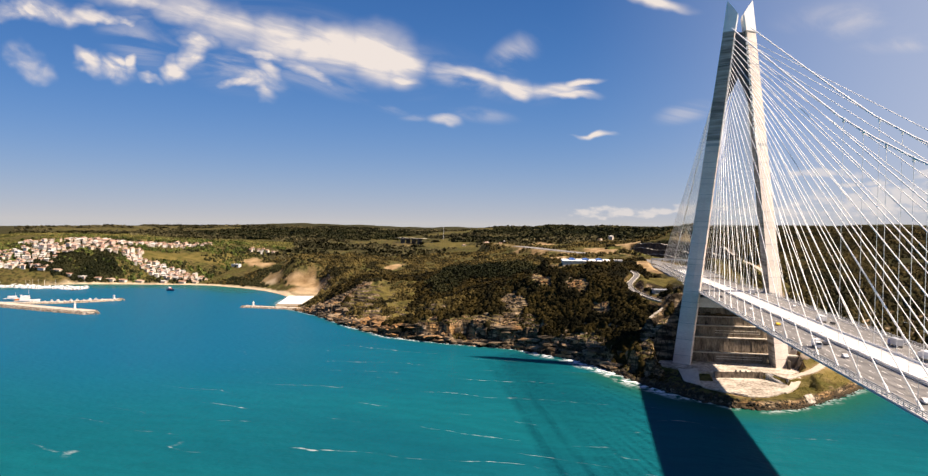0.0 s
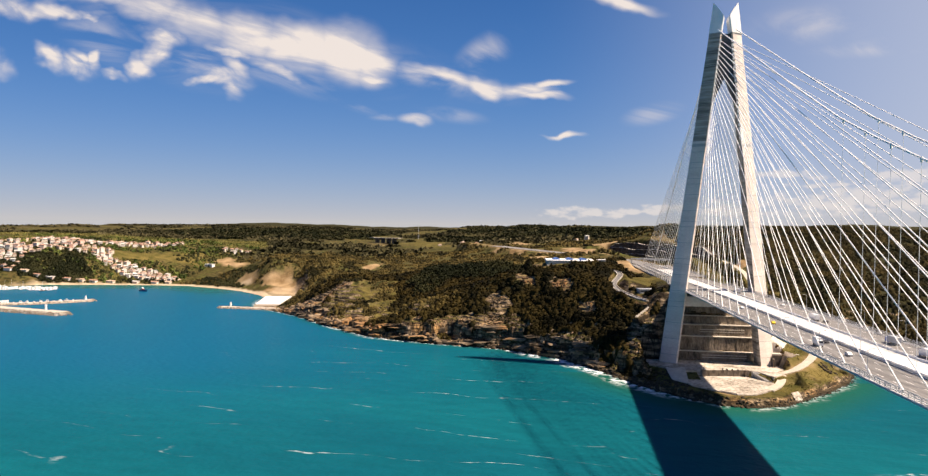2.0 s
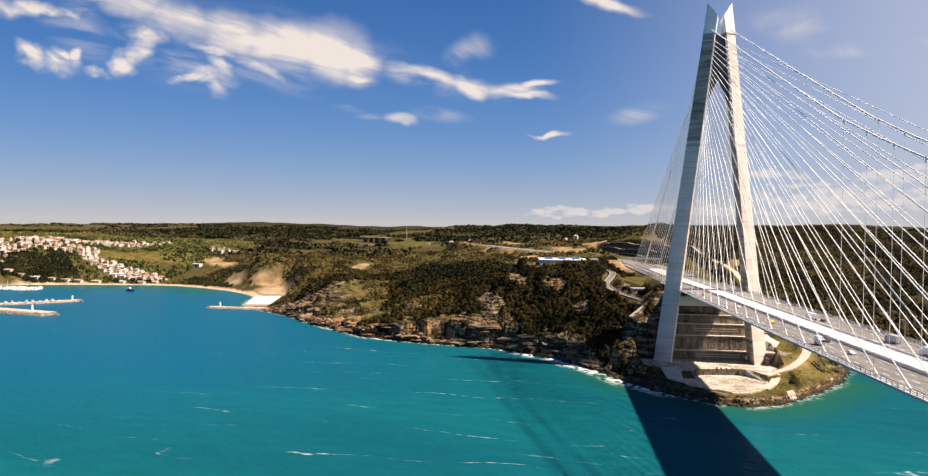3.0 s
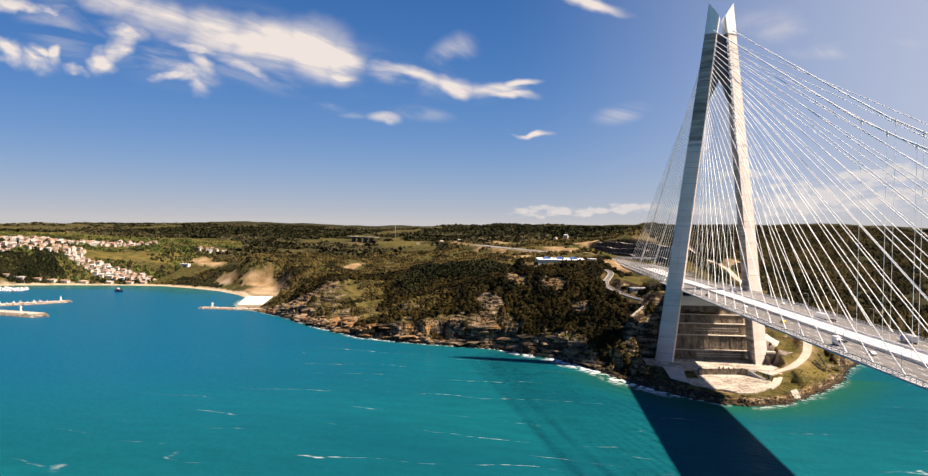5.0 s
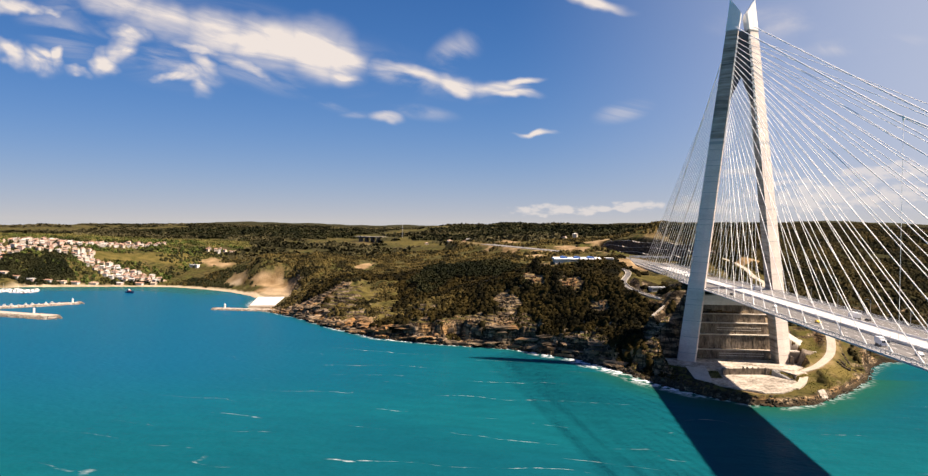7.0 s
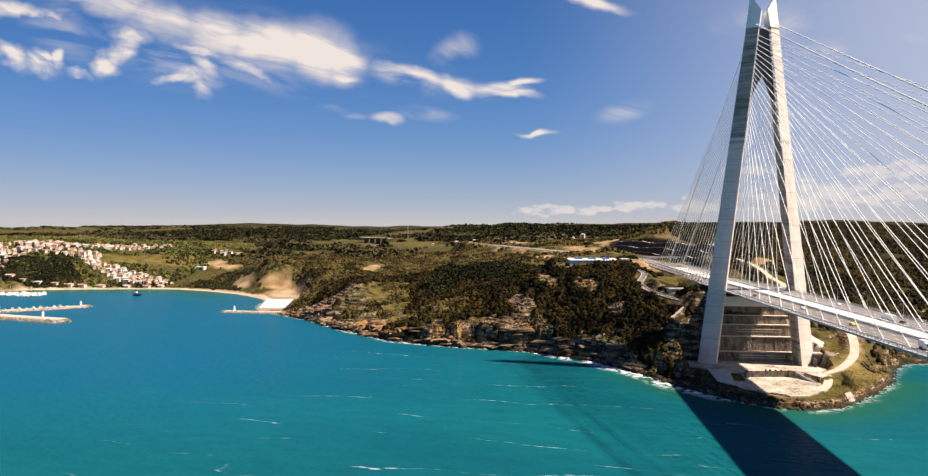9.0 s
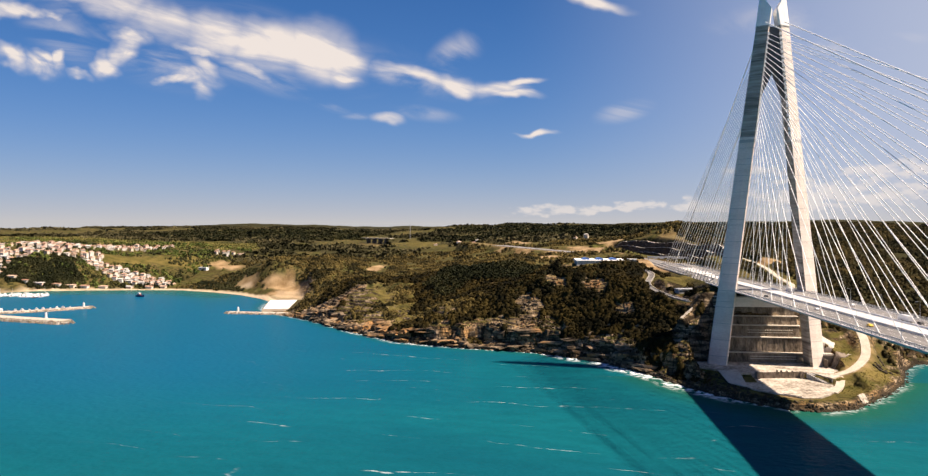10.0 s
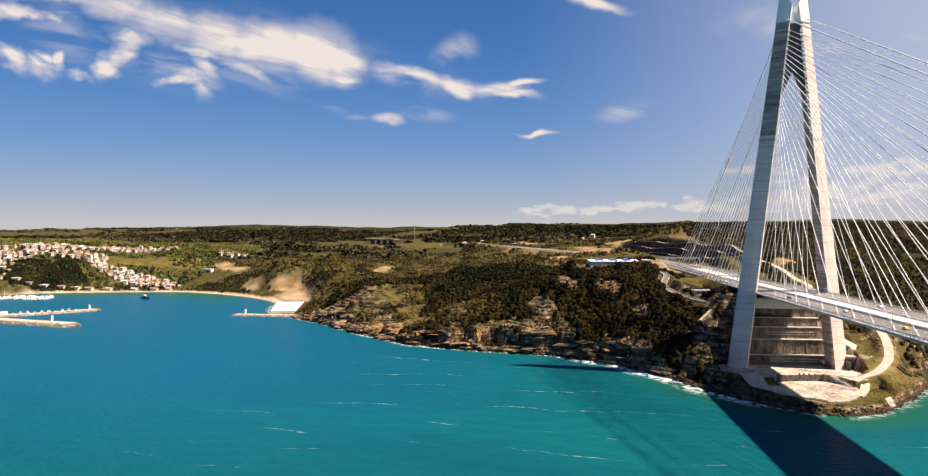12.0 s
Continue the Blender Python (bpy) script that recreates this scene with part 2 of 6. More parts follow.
def leaf_material(name, dark, light, size):
    """Foliage: tint by island and by a broad patch noise, a little light through the leaf."""
    m = bpy.data.materials.new(name)
    m.use_nodes = True
    t = m.node_tree
    N, L = t.nodes.new, t.links.new
    b = t.nodes["Principled BSDF"]
    b.inputs["Roughness"].default_value, b.inputs["Specular IOR Level"].default_value = 0.8, 0.06
    geo, co, nz = N("ShaderNodeNewGeometry"), N("ShaderNodeTexCoord"), N("ShaderNodeTexNoise")
    nz.inputs["Scale"].default_value, nz.inputs["Detail"].default_value = 1 / size, 3
    L(co.outputs["Object"], nz.inputs[0])
    ma = N("ShaderNodeMath")
    ma.operation = "MULTIPLY_ADD"
    ma.inputs[1].default_value = 0.22
    L(geo.outputs["Random Per Island"], ma.inputs[0])
    mr = N("ShaderNodeMapRange")
    mr.inputs["From Min"].default_value, mr.inputs["From Max"].default_value = 0.40, 0.64
    mr.inputs["To Min"].default_value, mr.inputs["To Max"].default_value = -0.12, 0.88
    mr.clamp = True
    L(nz.outputs[0], mr.inputs[0]), L(mr.outputs[0], ma.inputs[2])
    mix = N("ShaderNodeMix")
    mix.data_type, mix.clamp_factor = "RGBA", True
    mix.inputs["A"].default_value, mix.inputs["B"].default_value = (*dark, 1), (*light, 1)
    L(ma.outputs[0], mix.inputs["Factor"])
    L(mix.outputs["Result"], b.inputs["Base Color"])
    return m


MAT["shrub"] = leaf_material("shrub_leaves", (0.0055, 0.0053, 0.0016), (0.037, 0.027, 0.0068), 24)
MAT["pine"] = leaf_material("pine_needles", (0.011, 0.014, 0.006), (0.038, 0.038, 0.015), 90)
MAT["wood_far"] = leaf_material("far_woods", (0.022, 0.022, 0.010), (0.098, 0.086, 0.042), 180)
MAT["scrub"] = leaf_material("scrub_leaves", (0.011, 0.0105, 0.0038), (0.098, 0.074, 0.024), 26)
MAT["hillside"] = leaf_material("hillside_leaves", (0.042, 0.046, 0.013), (0.165, 0.145, 0.046), 60)
MAT["evergreen"] = leaf_material("evergreen_leaves", (0.011, 0.011, 0.004), (0.056, 0.042, 0.014), 60)
MAT["dry"] = leaf_material("dry_scrub", (0.040, 0.032, 0.012), (0.150, 0.110, 0.048), 30)
MAT["tuft"] = leaf_material("grass_tufts", (0.07, 0.062, 0.020), (0.16, 0.13, 0.045), 14)
MAT["spring"] = leaf_material("fresh_leaves", (0.05, 0.075, 0.02), (0.15, 0.17, 0.045), 50)
# ---------------------------------------------------------------- shapes
def box(bm, x0, x1, y0, y1, z0, z1):
    vs = [bm.verts.new(p) for p in ((x0, y0, z0), (x1, y0, z0), (x1, y1, z0), (x0, y1, z0), (x0, y0, z1), (x1, y0, z1), (x1, y1, z1), (x0, y1, z1))]
    for f in ((0, 3, 2, 1), (4, 5, 6, 7), (0, 1, 5, 4), (1, 2, 6, 5), (2, 3, 7, 6), (3, 0, 4, 7)):
        bm.faces.new([vs[i] for i in f])
    return vs


def loft(bm, rings, close=True, caps=True):
    """Skin a row of rings of equal length."""
    made = [[bm.verts.new(p) for p in r] for r in rings]
    n = len(made[0])
    for a, b in zip(made, made[1:]):
        for i in range(n if close else n - 1):
            j = (i + 1) % n
            bm.faces.new((a[i], a[j], b[j], b[i]))
    if caps and close:
        bm.faces.new(made[0][::-1])
        bm.faces.new(made[-1])
    bmesh.ops.recalc_face_normals(bm, faces=bm.faces)
    return made


def tube(bm, a, b, r, sides=6, r2=None):
    a, b = Vector(a), Vector(b)
    w = (b - a).normalized()
    u = w.orthogonal().normalized()
    v = w.cross(u)
    rings = []
    for p, q in ((a, r), (b, r if r2 is None else r2)):
        rings.append([p + q * (math.cos(2 * math.pi * k / sides) * u + math.sin(2 * math.pi * k / sides) * v) for k in range(sides)])
    loft(bm, rings)


def polytube(bm, pts, r, sides=6):
    rings = []
    pts = [Vector(p) for p in pts]
    for i, p in enumerate(pts):
        w = (pts[min(i + 1, len(pts) - 1)] - pts[max(i - 1, 0)]).normalized()
        u = w.orthogonal().normalized() if abs(w.z) > 0.99 else w.cross(Vector((0, 0, 1))).normalized()
        v = u.cross(w)
        rings.append([p + r * (math.cos(2 * math.pi * k / sides) * u + math.sin(2 * math.pi * k / sides) * v) for k in range(sides)])
    loft(bm, rings)


# ---------------------------------------------------------------- land forms
# Bridge axis is x (main span towards +x), tower at the origin, sea level z = 0.
COAST = [
    (-1500, -4700), (-600, -2600), (-420, -1700), (-500, -1260), (-570, -1120), (-606, -1092), (-634, -1006),
    (-656, -896), (-661, -838), (-631, -762), (-590, -696), (-538, -641), (-502, -612), (-392, -584),
    (-345, -545), (-278, -472), (-237, -441), (-197, -405), (-135, -344), (-103, -271),
    (-84, -194), (-42, -135), (3, -104), (61, -76), (97, -48), (118, -24),
    (121, -2), (112, 23), (82, 50), (54, 75), (20, 100), (-32, 126), (-62, 150), (-70, 190),
    (-60, 240), (-40, 300), (-20, 360), (0, 450), (100, 700), (-100, 1600), (-700, 4700), (-9000, 4700), (-9000, -4700),
]
HILLS = [
    (-70, -70, 60, 21),
    (-160, -120, 60, 23),
    (-140, -200, 60, 17),
    (-230, -360, 70, -17),
    (-310, -320, 80, 13),
    (-320, -460, 70, 20),
    (-480, -300, 120, 3),
    (-620, -600, 80, 6),
    (-700, -660, 90, 48),
    (-800, -860, 130, -7),
    (-650, -1085, 66, 36),
    (-770, -1210, 110, 35),
    (-900, -330, 180, 4),
    (-700, -60, 200, 11),
    (-350, 60, 150, 25),
    (-650, 350, 200, 29),
    (-1100, 500, 320, 37),
    (-1550, -700, 260, -4),
    (-1800, 400, 450, 25),
    (-2600, -300, 600, 26),
    (-2700, -2200, 800, 19),
    (-3900, 700, 700, 48),
    (-4000, -1600, 900, 43),
    (-3800, 1900, 700, 56),
    (-1500, 1500, 500, 41),
    (-1700, -1800, 500, 8),
    (-1050, -1050, 160, 21),
    (-1000, -1500, 250, 27),
]


def shore_distance(px, py):
    """Metres inland from the shore (negative out at sea)."""
    d2 = np.full(px.shape, 1e12)
    inside = np.zeros(px.shape, bool)
    n = len(COAST)
    for i in range(n):
        (ax, ay), (bx, by) = COAST[i], COAST[(i + 1) % n]
        ex, ey = bx - ax, by - ay
        k = np.clip(((px - ax) * ex + (py - ay) * ey) / (ex * ex + ey * ey), 0, 1)
        if max(ax, bx) > -8000 and abs(ay) + abs(by) < 9000:
            d2 = np.minimum(d2, (px - ax - k * ex) ** 2 + (py - ay - k * ey) ** 2)
        if ay != by:
            cross = (ay > py) != (by > py)
            inside ^= cross & (px < (bx - ax) * (py - ay) / (by - ay) + ax)
    d = np.sqrt(d2)
    return np.where(inside, d, -d)


def smooth(a, b, v):
    k = np.clip((v - a) / (b - a), 0, 1)
    return k * k * (3 - 2 * k)


def lattice(ix, iy, seed):
    h = np.sin(ix * 127.1 + iy * 311.7 + seed * 74.7) * 43758.5453
    return h - np.floor(h)


def value_noise(x, y, seed=0):
    ix, iy = np.floor(x), np.floor(y)
    fx, fy = x - ix, y - iy
    fx, fy = fx * fx * (3 - 2 * fx), fy * fy * (3 - 2 * fy)
    a, b = lattice(ix, iy, seed), lattice(ix + 1, iy, seed)
    c, d = lattice(ix, iy + 1, seed), lattice(ix + 1, iy + 1, seed)
    return (a + (b - a) * fx + (c - a) * fy + (a - b - c + d) * fx * fy) * 2 - 1


def fbm(x, y, size, octaves=4, seed=0):
    total, amp = 0, 1.0
    for k in range(octaves):
        total = total + amp * value_noise(x / size + 17.3 * k, y / size - 9.1 * k, seed + k)
        amp *= 0.5
        size *= 0.5
    return total


def beachness(px, py):
    """1 along the bay's beach and the village front, 0 on the rocky shore."""
    return smooth(-560, -600, py) * smooth(-410, -440, px)


def nose(px, py):
    """The cape by the little harbour runs out low towards the quay."""
    return 1 - 0.72 * smooth(-445, -535, py) * smooth(-470, -400, px)


def base_height(px, py, s):
    """Height without hills: cliffs on the rocky shore, a gentle rise behind the beach."""
    beach = beachness(px, py)
    # buttresses and gullies: the cliff line wanders in and out
    c = np.maximum(s + smooth(1, 9, s) * (9 * fbm(px, py, 42, 3, 61) + 6 * fbm(px, py, 15, 3, 62)), 0.3 * np.maximum(s, 0))
    cliff = 4.5 * (1 - np.exp(-c / 2.5)) + 11 * smooth(6.0, 10.5, c) * (0.22 + 0.78 * smooth(-350, -300, py)) + 29 * (1 - np.exp(-c / 75))
    soft = 3.0 * (1 - np.exp(-np.maximum(s, 0) / 14)) + 22 * smooth(25, 260, s)
    inland = 34 * smooth(100, 900, s)
    total = beach * soft + (1 - beach) * cliff + inland
    return total * nose(px, py)


def hill_sum(px, py):
    total = np.zeros(px.shape)
    for cx, cy, r, a in HILLS:
        total += a * np.exp(-((px - cx) ** 2 + (py - cy) ** 2) / (2.0 * r * r))
    return total


def raw_height(px, py):
    s = shore_distance(px, py)
    h = base_height(px, py, s) + hill_sum(px, py) * smooth(0, 90, s) * nose(px, py)
    return h, s
HIGHWAY = [(-70, 0, 71.2), (-200, 0, 70.3), (-330, 0, 70), (-440, -4, 70.5), (-530, -22, 72), (-600, -62, 74), (-650, -115, 77), (-720, -180, 80), (-860, -260, 82), (-1000, -330, 84)]
CUT_LINE = [(-400, 62, 0), (-470, 54, 0), (-540, 36, 0), (-600, 10, 0), (-650, -16, 0), (-700, -42, 0), (-745, -52, 0)]
SHORE_ROAD = [(38, 40, 9.2), (31, 55, 12.4), (10, 73.5, 18.6), (-14, 84, 27.2), (-34, 88, 35), (-60, 90, 44)]
LOCAL_ROAD = [(-44, -52, 56), (-64, -63, 57.5), (-95, -76, 61), (-125, -80, 65), (-146, -74, 69.5), (-160, -70, 73), (-172, -74, 76), (-176, -86, 78)]
FOOTPATH = [(-50, -46, 58.5), (-41, -48, 56.3), (-33, -56, 51.8), (-26, -63, 47.6), (-21, -68, 44.5)]
HILL_TRACK = [(-120, 60, 63), (-165, 76, 64), (-220, 82, 67), (-288, 91, 73), (-347, 92, 78), (-406, 91, 81), (-449, 88, 82)]


def dense(path, step=4.0):
    """A smooth line through the given points."""
    pts = [Vector(p) for p in path]
    out = []
    for i in range(len(pts) - 1):
        a, b = pts[i], pts[i + 1]
        ta = (b - pts[i - 1]) / 2 if i else b - a
        tb = (pts[i + 2] - a) / 2 if i + 2 < len(pts) else b - a
        n = max(2, int((b - a).length / step))
        for k in range(n):
            u = k / n
            out.append(a * (2 * u**3 - 3 * u * u + 1) + ta * (u**3 - 2 * u * u + u) + b * (3 * u * u - 2 * u**3) + tb * (u**3 - u * u))
    out.append(pts[-1])
    return out


def flatten(px, py, h, path, half, blend):
    """Lay a road bed into the height field."""
    line = np.array([tuple(p) for p in dense(path, 3.0)])
    near = (px > line[:, 0].min() - 120) & (px < line[:, 0].max() + 120) & (py > line[:, 1].min() - 120) & (py < line[:, 1].max() + 120)
    qx, qy = px[near], py[near]
    if qx.size == 0:
        return h
    best, zed = np.full(qx.shape, 1e9), np.zeros(qx.shape)
    for p in line:
        d = np.hypot(qx - p[0], qy - p[1])
        closer = d < best
        best, zed = np.where(closer, d, best), np.where(closer, p[2], zed)
    w = 1 - smooth(half, half + blend, best)
    h = h.copy()
    h[near] = h[near] * (1 - w) + (zed - 0.6) * w
    return h


def height(px, py):
    px, py = np.asarray(px, float), np.asarray(py, float)
    h, s = raw_height(px, py)
    beach = beachness(px, py)
    rocky = (1 - beach) * smooth(0, 8, s) * (1 - smooth(50, 110, s))
    h = h + rocky * (3.0 * fbm(px, py, 30, 4, 3) + 2.6 * (np.abs(fbm(px + 0.6 * py, py - 0.3 * px, 22, 3, 9)) - 0.35))
    ledge = np.floor(h / 3.4 + 0.5 * fbm(px, py, 60, 2, 64)) - 0.5 * fbm(px, py, 60, 2, 64)
    h = h + rocky * 0.72 * (ledge * 3.4 + 3.4 * smooth(0.55, 1.0, h / 3.4 - ledge) - h)
    h = h + smooth(25, 70, s) * (1 - beach) * smooth(-700, -450, px) * 4.2 * (np.abs(fbm(px, py, 58, 3, 15)) - 0.3)
    h = h + smooth(60, 200, s) * (2.4 * fbm(px, py, 90, 4, 5) + smooth(600, 1500, s) * 9 * fbm(px, py, 420, 3, 7))
    # sand pit behind the little harbour: scooped out of the hill
    pit = np.clip(1.25 - np.hypot((px + 590) / 60, (py + 615) / 46), 0, 1)
    h = h + pit * smooth(4, 30, s) * (4.0 * np.abs(fbm(px, py, 30, 3, 65)) - 3)
    h = h - 13 * np.exp(-(((px + 524) / 34) ** 2 + ((py + 556) / 21) ** 2)) * smooth(4, 18, h)
    h = h - 17 * np.exp(-(((px + 484) / 34) ** 2 + ((py + 532) / 24) ** 2))
    h = h + 13 * np.clip(1 - np.hypot((px + 642) / 46, (py + 658) / 36), 0, 1)
    h = h + 27 * np.exp(-(((px + 720) / 110) ** 2 + ((py - 70) / 60) ** 2))
    h = flatten(px, py, h, [(x, y, 71) for x, y, _ in CUT_LINE], 24, 8)
    h = flatten(px, py, h, HIGHWAY[3:], 20, 20)
    h = flatten(px, py, h, HIGHWAY[:4], 31, 11)
    h = flatten(px, py, h, [(-178, -158, 84.6), (-164, -100, 84.6)], 10, 14)
    h = flatten(px, py, h, HILL_TRACK, 4, 8)
    h = flatten(px, py, h, [(-378, -560, 2.4), (-440, -576, 2.4), (-512, -590, 2.4)], 27, 12)
    h = flatten(px, py, h, [(-518, -592, 2.6), (-530, -596, 3.6), (-555, -606, 7.5), (-582, -617, 12.5)], 14, 34)
    h = flatten(px, py, h, LOCAL_ROAD, 4, 9)
    h = flatten(px, py, h, [(-96, -52, 61.0), (-74, -49, 61.0)], 9, 6)
    h = flatten(px, py, h, FOOTPATH, 2, 4)
    # excavation behind the tower, and the levelled foot of the tower
    wide = 1 - smooth(44, 58, np.abs(py))
    cut = np.where(px > -9, 8.0, np.minimum(8 + (-9 - px) * 2.15, 66))
    cutw = wide * smooth(-75, -45, px)
    h = h * (1 - cutw) + cut * cutw
    foot = smooth(62, 54, np.abs(py + 8)) * smooth(-12, 10, px)
    h = h * (1 - foot) + np.minimum(h, 0.5 + 1.35 * np.maximum(s, 0)) * foot
    apron = smooth(62, 54, np.abs(py + 8)) * smooth(-12, -6, px) * smooth(1, 10, s)
    edge = np.interp(py, [-66, -42, -20, 17, 24, 34, 50], [24, 34, 36, 30, 44, 56, 50]) - 1.2
    h = h * (1 - apron) + (8.0 - 4.3 * np.clip((px - edge) / np.where(py > -25, 0.5, 22), 0, 1)) * apron
    # grassy slope from the track down to the boulders
    bank = smooth(12, 30, py) * (1 - smooth(105, 130, py)) * smooth(-45, -15, px)
    h = h * (1 - bank) + np.minimum(h, 4.2 * smooth(0.5, 5.5, s) + 0.36 * np.maximum(s, 0) + 1.1 * fbm(px, py, 14, 3, 85) * smooth(2, 8, s)) * bank
    h = flatten(px, py, h, SHORE_ROAD, 4, 10)
    return np.where(s > 0, np.maximum(h, 0.4 * smooth(0, 3, s)), np.maximum(s * 0.35, -9.0)), s


def axis(lo, a, b, hi, step, grow):
    mid = list(np.arange(a, b + 0.1, step))
    left, v, d = [], a, step
    while v > lo:
        d = min(d * grow, 70)
        v -= d
        left.append(v)
    right, v, d = [], mid[-1], step
    while v < hi:
        d = min(d * grow, 70)
        v += d
        right.append(v)
    return np.array(left[::-1] + mid + right)


def grid_mesh(name, xs, ys, zs, fields, crisp=None):
    nx, ny = len(xs), len(ys)
    gx, gy = np.meshgrid(xs, ys, indexing="ij")
    me = bpy.data.meshes.new(name)
    co = np.stack([gx, gy, zs], -1).reshape(-1, 3)
    i = (np.arange(nx - 1)[:, None] * ny + np.arange(ny - 1)[None]).ravel()
    quads = np.stack([i, i + ny, i + ny + 1, i + 1], -1)
    me.vertices.add(len(co))
    me.vertices.foreach_set("co", co.ravel())
    me.loops.add(quads.size)
    me.loops.foreach_set("vertex_index", quads.ravel())
    me.polygons.add(len(quads))
    me.polygons.foreach_set("loop_start", np.arange(len(quads)) * 4)
    me.polygons.foreach_set("use_smooth", np.ones(len(quads), bool) if crisp is None else ~crisp[:-1, :-1].ravel())
    me.update()
    for key, val in fields.items():
        at = me.attributes.new(key, "FLOAT", "POINT")
        at.data.foreach_set("value", val.ravel().astype(np.float32))
    return me


GX = axis(-4350, -400, 132, 150, 1.8, 1.035)
GY = axis(-4500, -560, 170, 3300, 1.8, 1.035)
gx, gy = np.meshgrid(GX, GY, indexing="ij")
gz, gs = height(gx, gy)
def ground_material():
    """Scrub soil, bare earth, grass, sand and cliff rock, by the land's own zones and slope."""
    m = bpy.data.materials.new("ground")
    m.use_nodes = True
    t = m.node_tree
    N, L = t.nodes.new, t.links.new
    b = t.nodes["Principled BSDF"]
    b.inputs["Roughness"].default_value, b.inputs["Specular IOR Level"].default_value = 0.95, 0.04
    co = N("ShaderNodeTexCoord")

    def noise_at(size, detail=4, stretch=(1, 1, 1)):
        mp, n = N("ShaderNodeMapping"), N("ShaderNodeTexNoise")
        mp.inputs["Scale"].default_value = stretch
        n.inputs["Scale"].default_value, n.inputs["Detail"].default_value = 1 / size, detail
        L(co.outputs["Object"], mp.inputs[0]), L(mp.outputs[0], n.inputs[0])
        return n.outputs[0]

    def ramp(v, a, c, lo=0.0, hi=1.0):
        r = N("ShaderNodeMapRange")
        r.inputs["From Min"].default_value, r.inputs["From Max"].default_value = a, c
        r.inputs["To Min"].default_value, r.inputs["To Max"].default_value = lo, hi
        L(v, r.inputs[0])
        return r.outputs[0]

    def blend(f, a, c):
        x = N("ShaderNodeMix")
        x.data_type = "RGBA"
        L(f, x.inputs["Factor"])
        for sock, val in (("A", a), ("B", c)):
            if isinstance(val, tuple):
                x.inputs[sock].default_value = (*val, 1)
            else:
                L(val, x.inputs[sock])
        return x.outputs["Result"]

    def attr(name):
        a = N("ShaderNodeAttribute")
        a.attribute_name = name
        return a.outputs["Fac"]

    def mul(a, c):
        x = N("ShaderNodeMath")
        x.operation = "MULTIPLY"
        L(a, x.inputs[0]), L(c, x.inputs[1])
        return x.outputs[0]

    big, mid, small = noise_at(120), noise_at(22), noise_at(2.2)
    scrub = blend(ramp(big, 0.4, 0.62), (0.064, 0.052, 0.019), (0.130, 0.098, 0.040))
    scrub = blend(ramp(mid, 0.42, 0.66), scrub, (0.075, 0.076, 0.022))
    tuft = ramp(noise_at(7, 5), 0.46, 0.60)
    scrub = blend(mul(tuft, ramp(big, 0.30, 0.5, 0.45, 0.95)), scrub, (0.020, 0.022, 0.008))
    earth = blend(ramp(mid, 0.35, 0.65), (0.17, 0.112, 0.055), (0.34, 0.245, 0.14))
    sand = blend(ramp(small, 0.35, 0.65), (0.42, 0.33, 0.22), (0.52, 0.43, 0.31))
    grass = blend(ramp(mid, 0.35, 0.65), (0.062, 0.058, 0.016), (0.140, 0.110, 0.036))
    strata = noise_at(7, 5, (0.5, 0.5, 1.8))
    rock = blend(ramp(strata, 0.42, 0.60), (0.030, 0.024, 0.017), (0.36, 0.275, 0.185))
    rock = blend(ramp(noise_at(34), 0.5, 0.68), rock, (0.33, 0.20, 0.088))
    mpv, vor = N("ShaderNodeMapping"), N("ShaderNodeTexVoronoi")
    mpv.inputs["Scale"].default_value = (1, 1, 0.6)
    L(co.outputs["Object"], mpv.inputs[0])
    vor.feature = "DISTANCE_TO_EDGE"
    vor.inputs["Scale"].default_value = 0.4
    L(mpv.outputs[0], vor.inputs[0])
    rock = blend(ramp(vor.outputs["Distance"], 0.09, 0.0, 0.0, 0.7), rock, (0.025, 0.019, 0.013))
    beds = noise_at(1.7, 4, (0.10, 0.10, 1.0))
    rock = blend(ramp(beds, 0.53, 0.40, 0.0, 0.85), rock, (0.030, 0.023, 0.016))
    mpj, joint = N("ShaderNodeMapping"), N("ShaderNodeTexVoronoi")
    mpj.inputs["Scale"].default_value = (1, 1, 0.22)
    L(co.outputs["Object"], mpj.inputs[0])
    joint.feature = "DISTANCE_TO_EDGE"
    joint.inputs["Scale"].default_value = 0.16
    L(mpj.outputs[0], joint.inputs[0])
    rock = blend(ramp(joint.outputs["Distance"], 0.07, 0.0, 0.0, 0.95), rock, (0.016, 0.012, 0.009))
    geo, sep = N("ShaderNodeNewGeometry"), N("ShaderNodeSeparateXYZ")
    L(geo.outputs["True Normal"], sep.inputs[0])
    steep = ramp(sep.outputs[2], 0.86, 0.68)
    scrub = blend(attr("woodland"), scrub, (0.030, 0.029, 0.013))
    col = blend(attr("grass"), scrub, grass)
    col = blend(attr("earth"), col, earth)
    col = blend(mul(steep, attr("rocky")), col, rock)
    slab = blend(ramp(noise_at(18, 4, (1, 1, 2)), 0.46, 0.60), (0.30, 0.215, 0.13), (0.34, 0.185, 0.075))
    slab = blend(ramp(noise_at(9, 5, (1, 1, 1.6)), 0.47, 0.60), slab, (0.035, 0.027, 0.019))
    slab = blend(ramp(vor.outputs["Distance"], 0.10, 0.0, 0.0, 0.7), slab, (0.025, 0.019, 0.013))
    col = blend(attr("bedrock"), col, slab)
    col = blend(attr("wet"), col, (0.035, 0.028, 0.02))
    col = blend(attr("sand"), col, sand)
    L(col, b.inputs["Base Color"])
    bp = N("ShaderNodeBump")
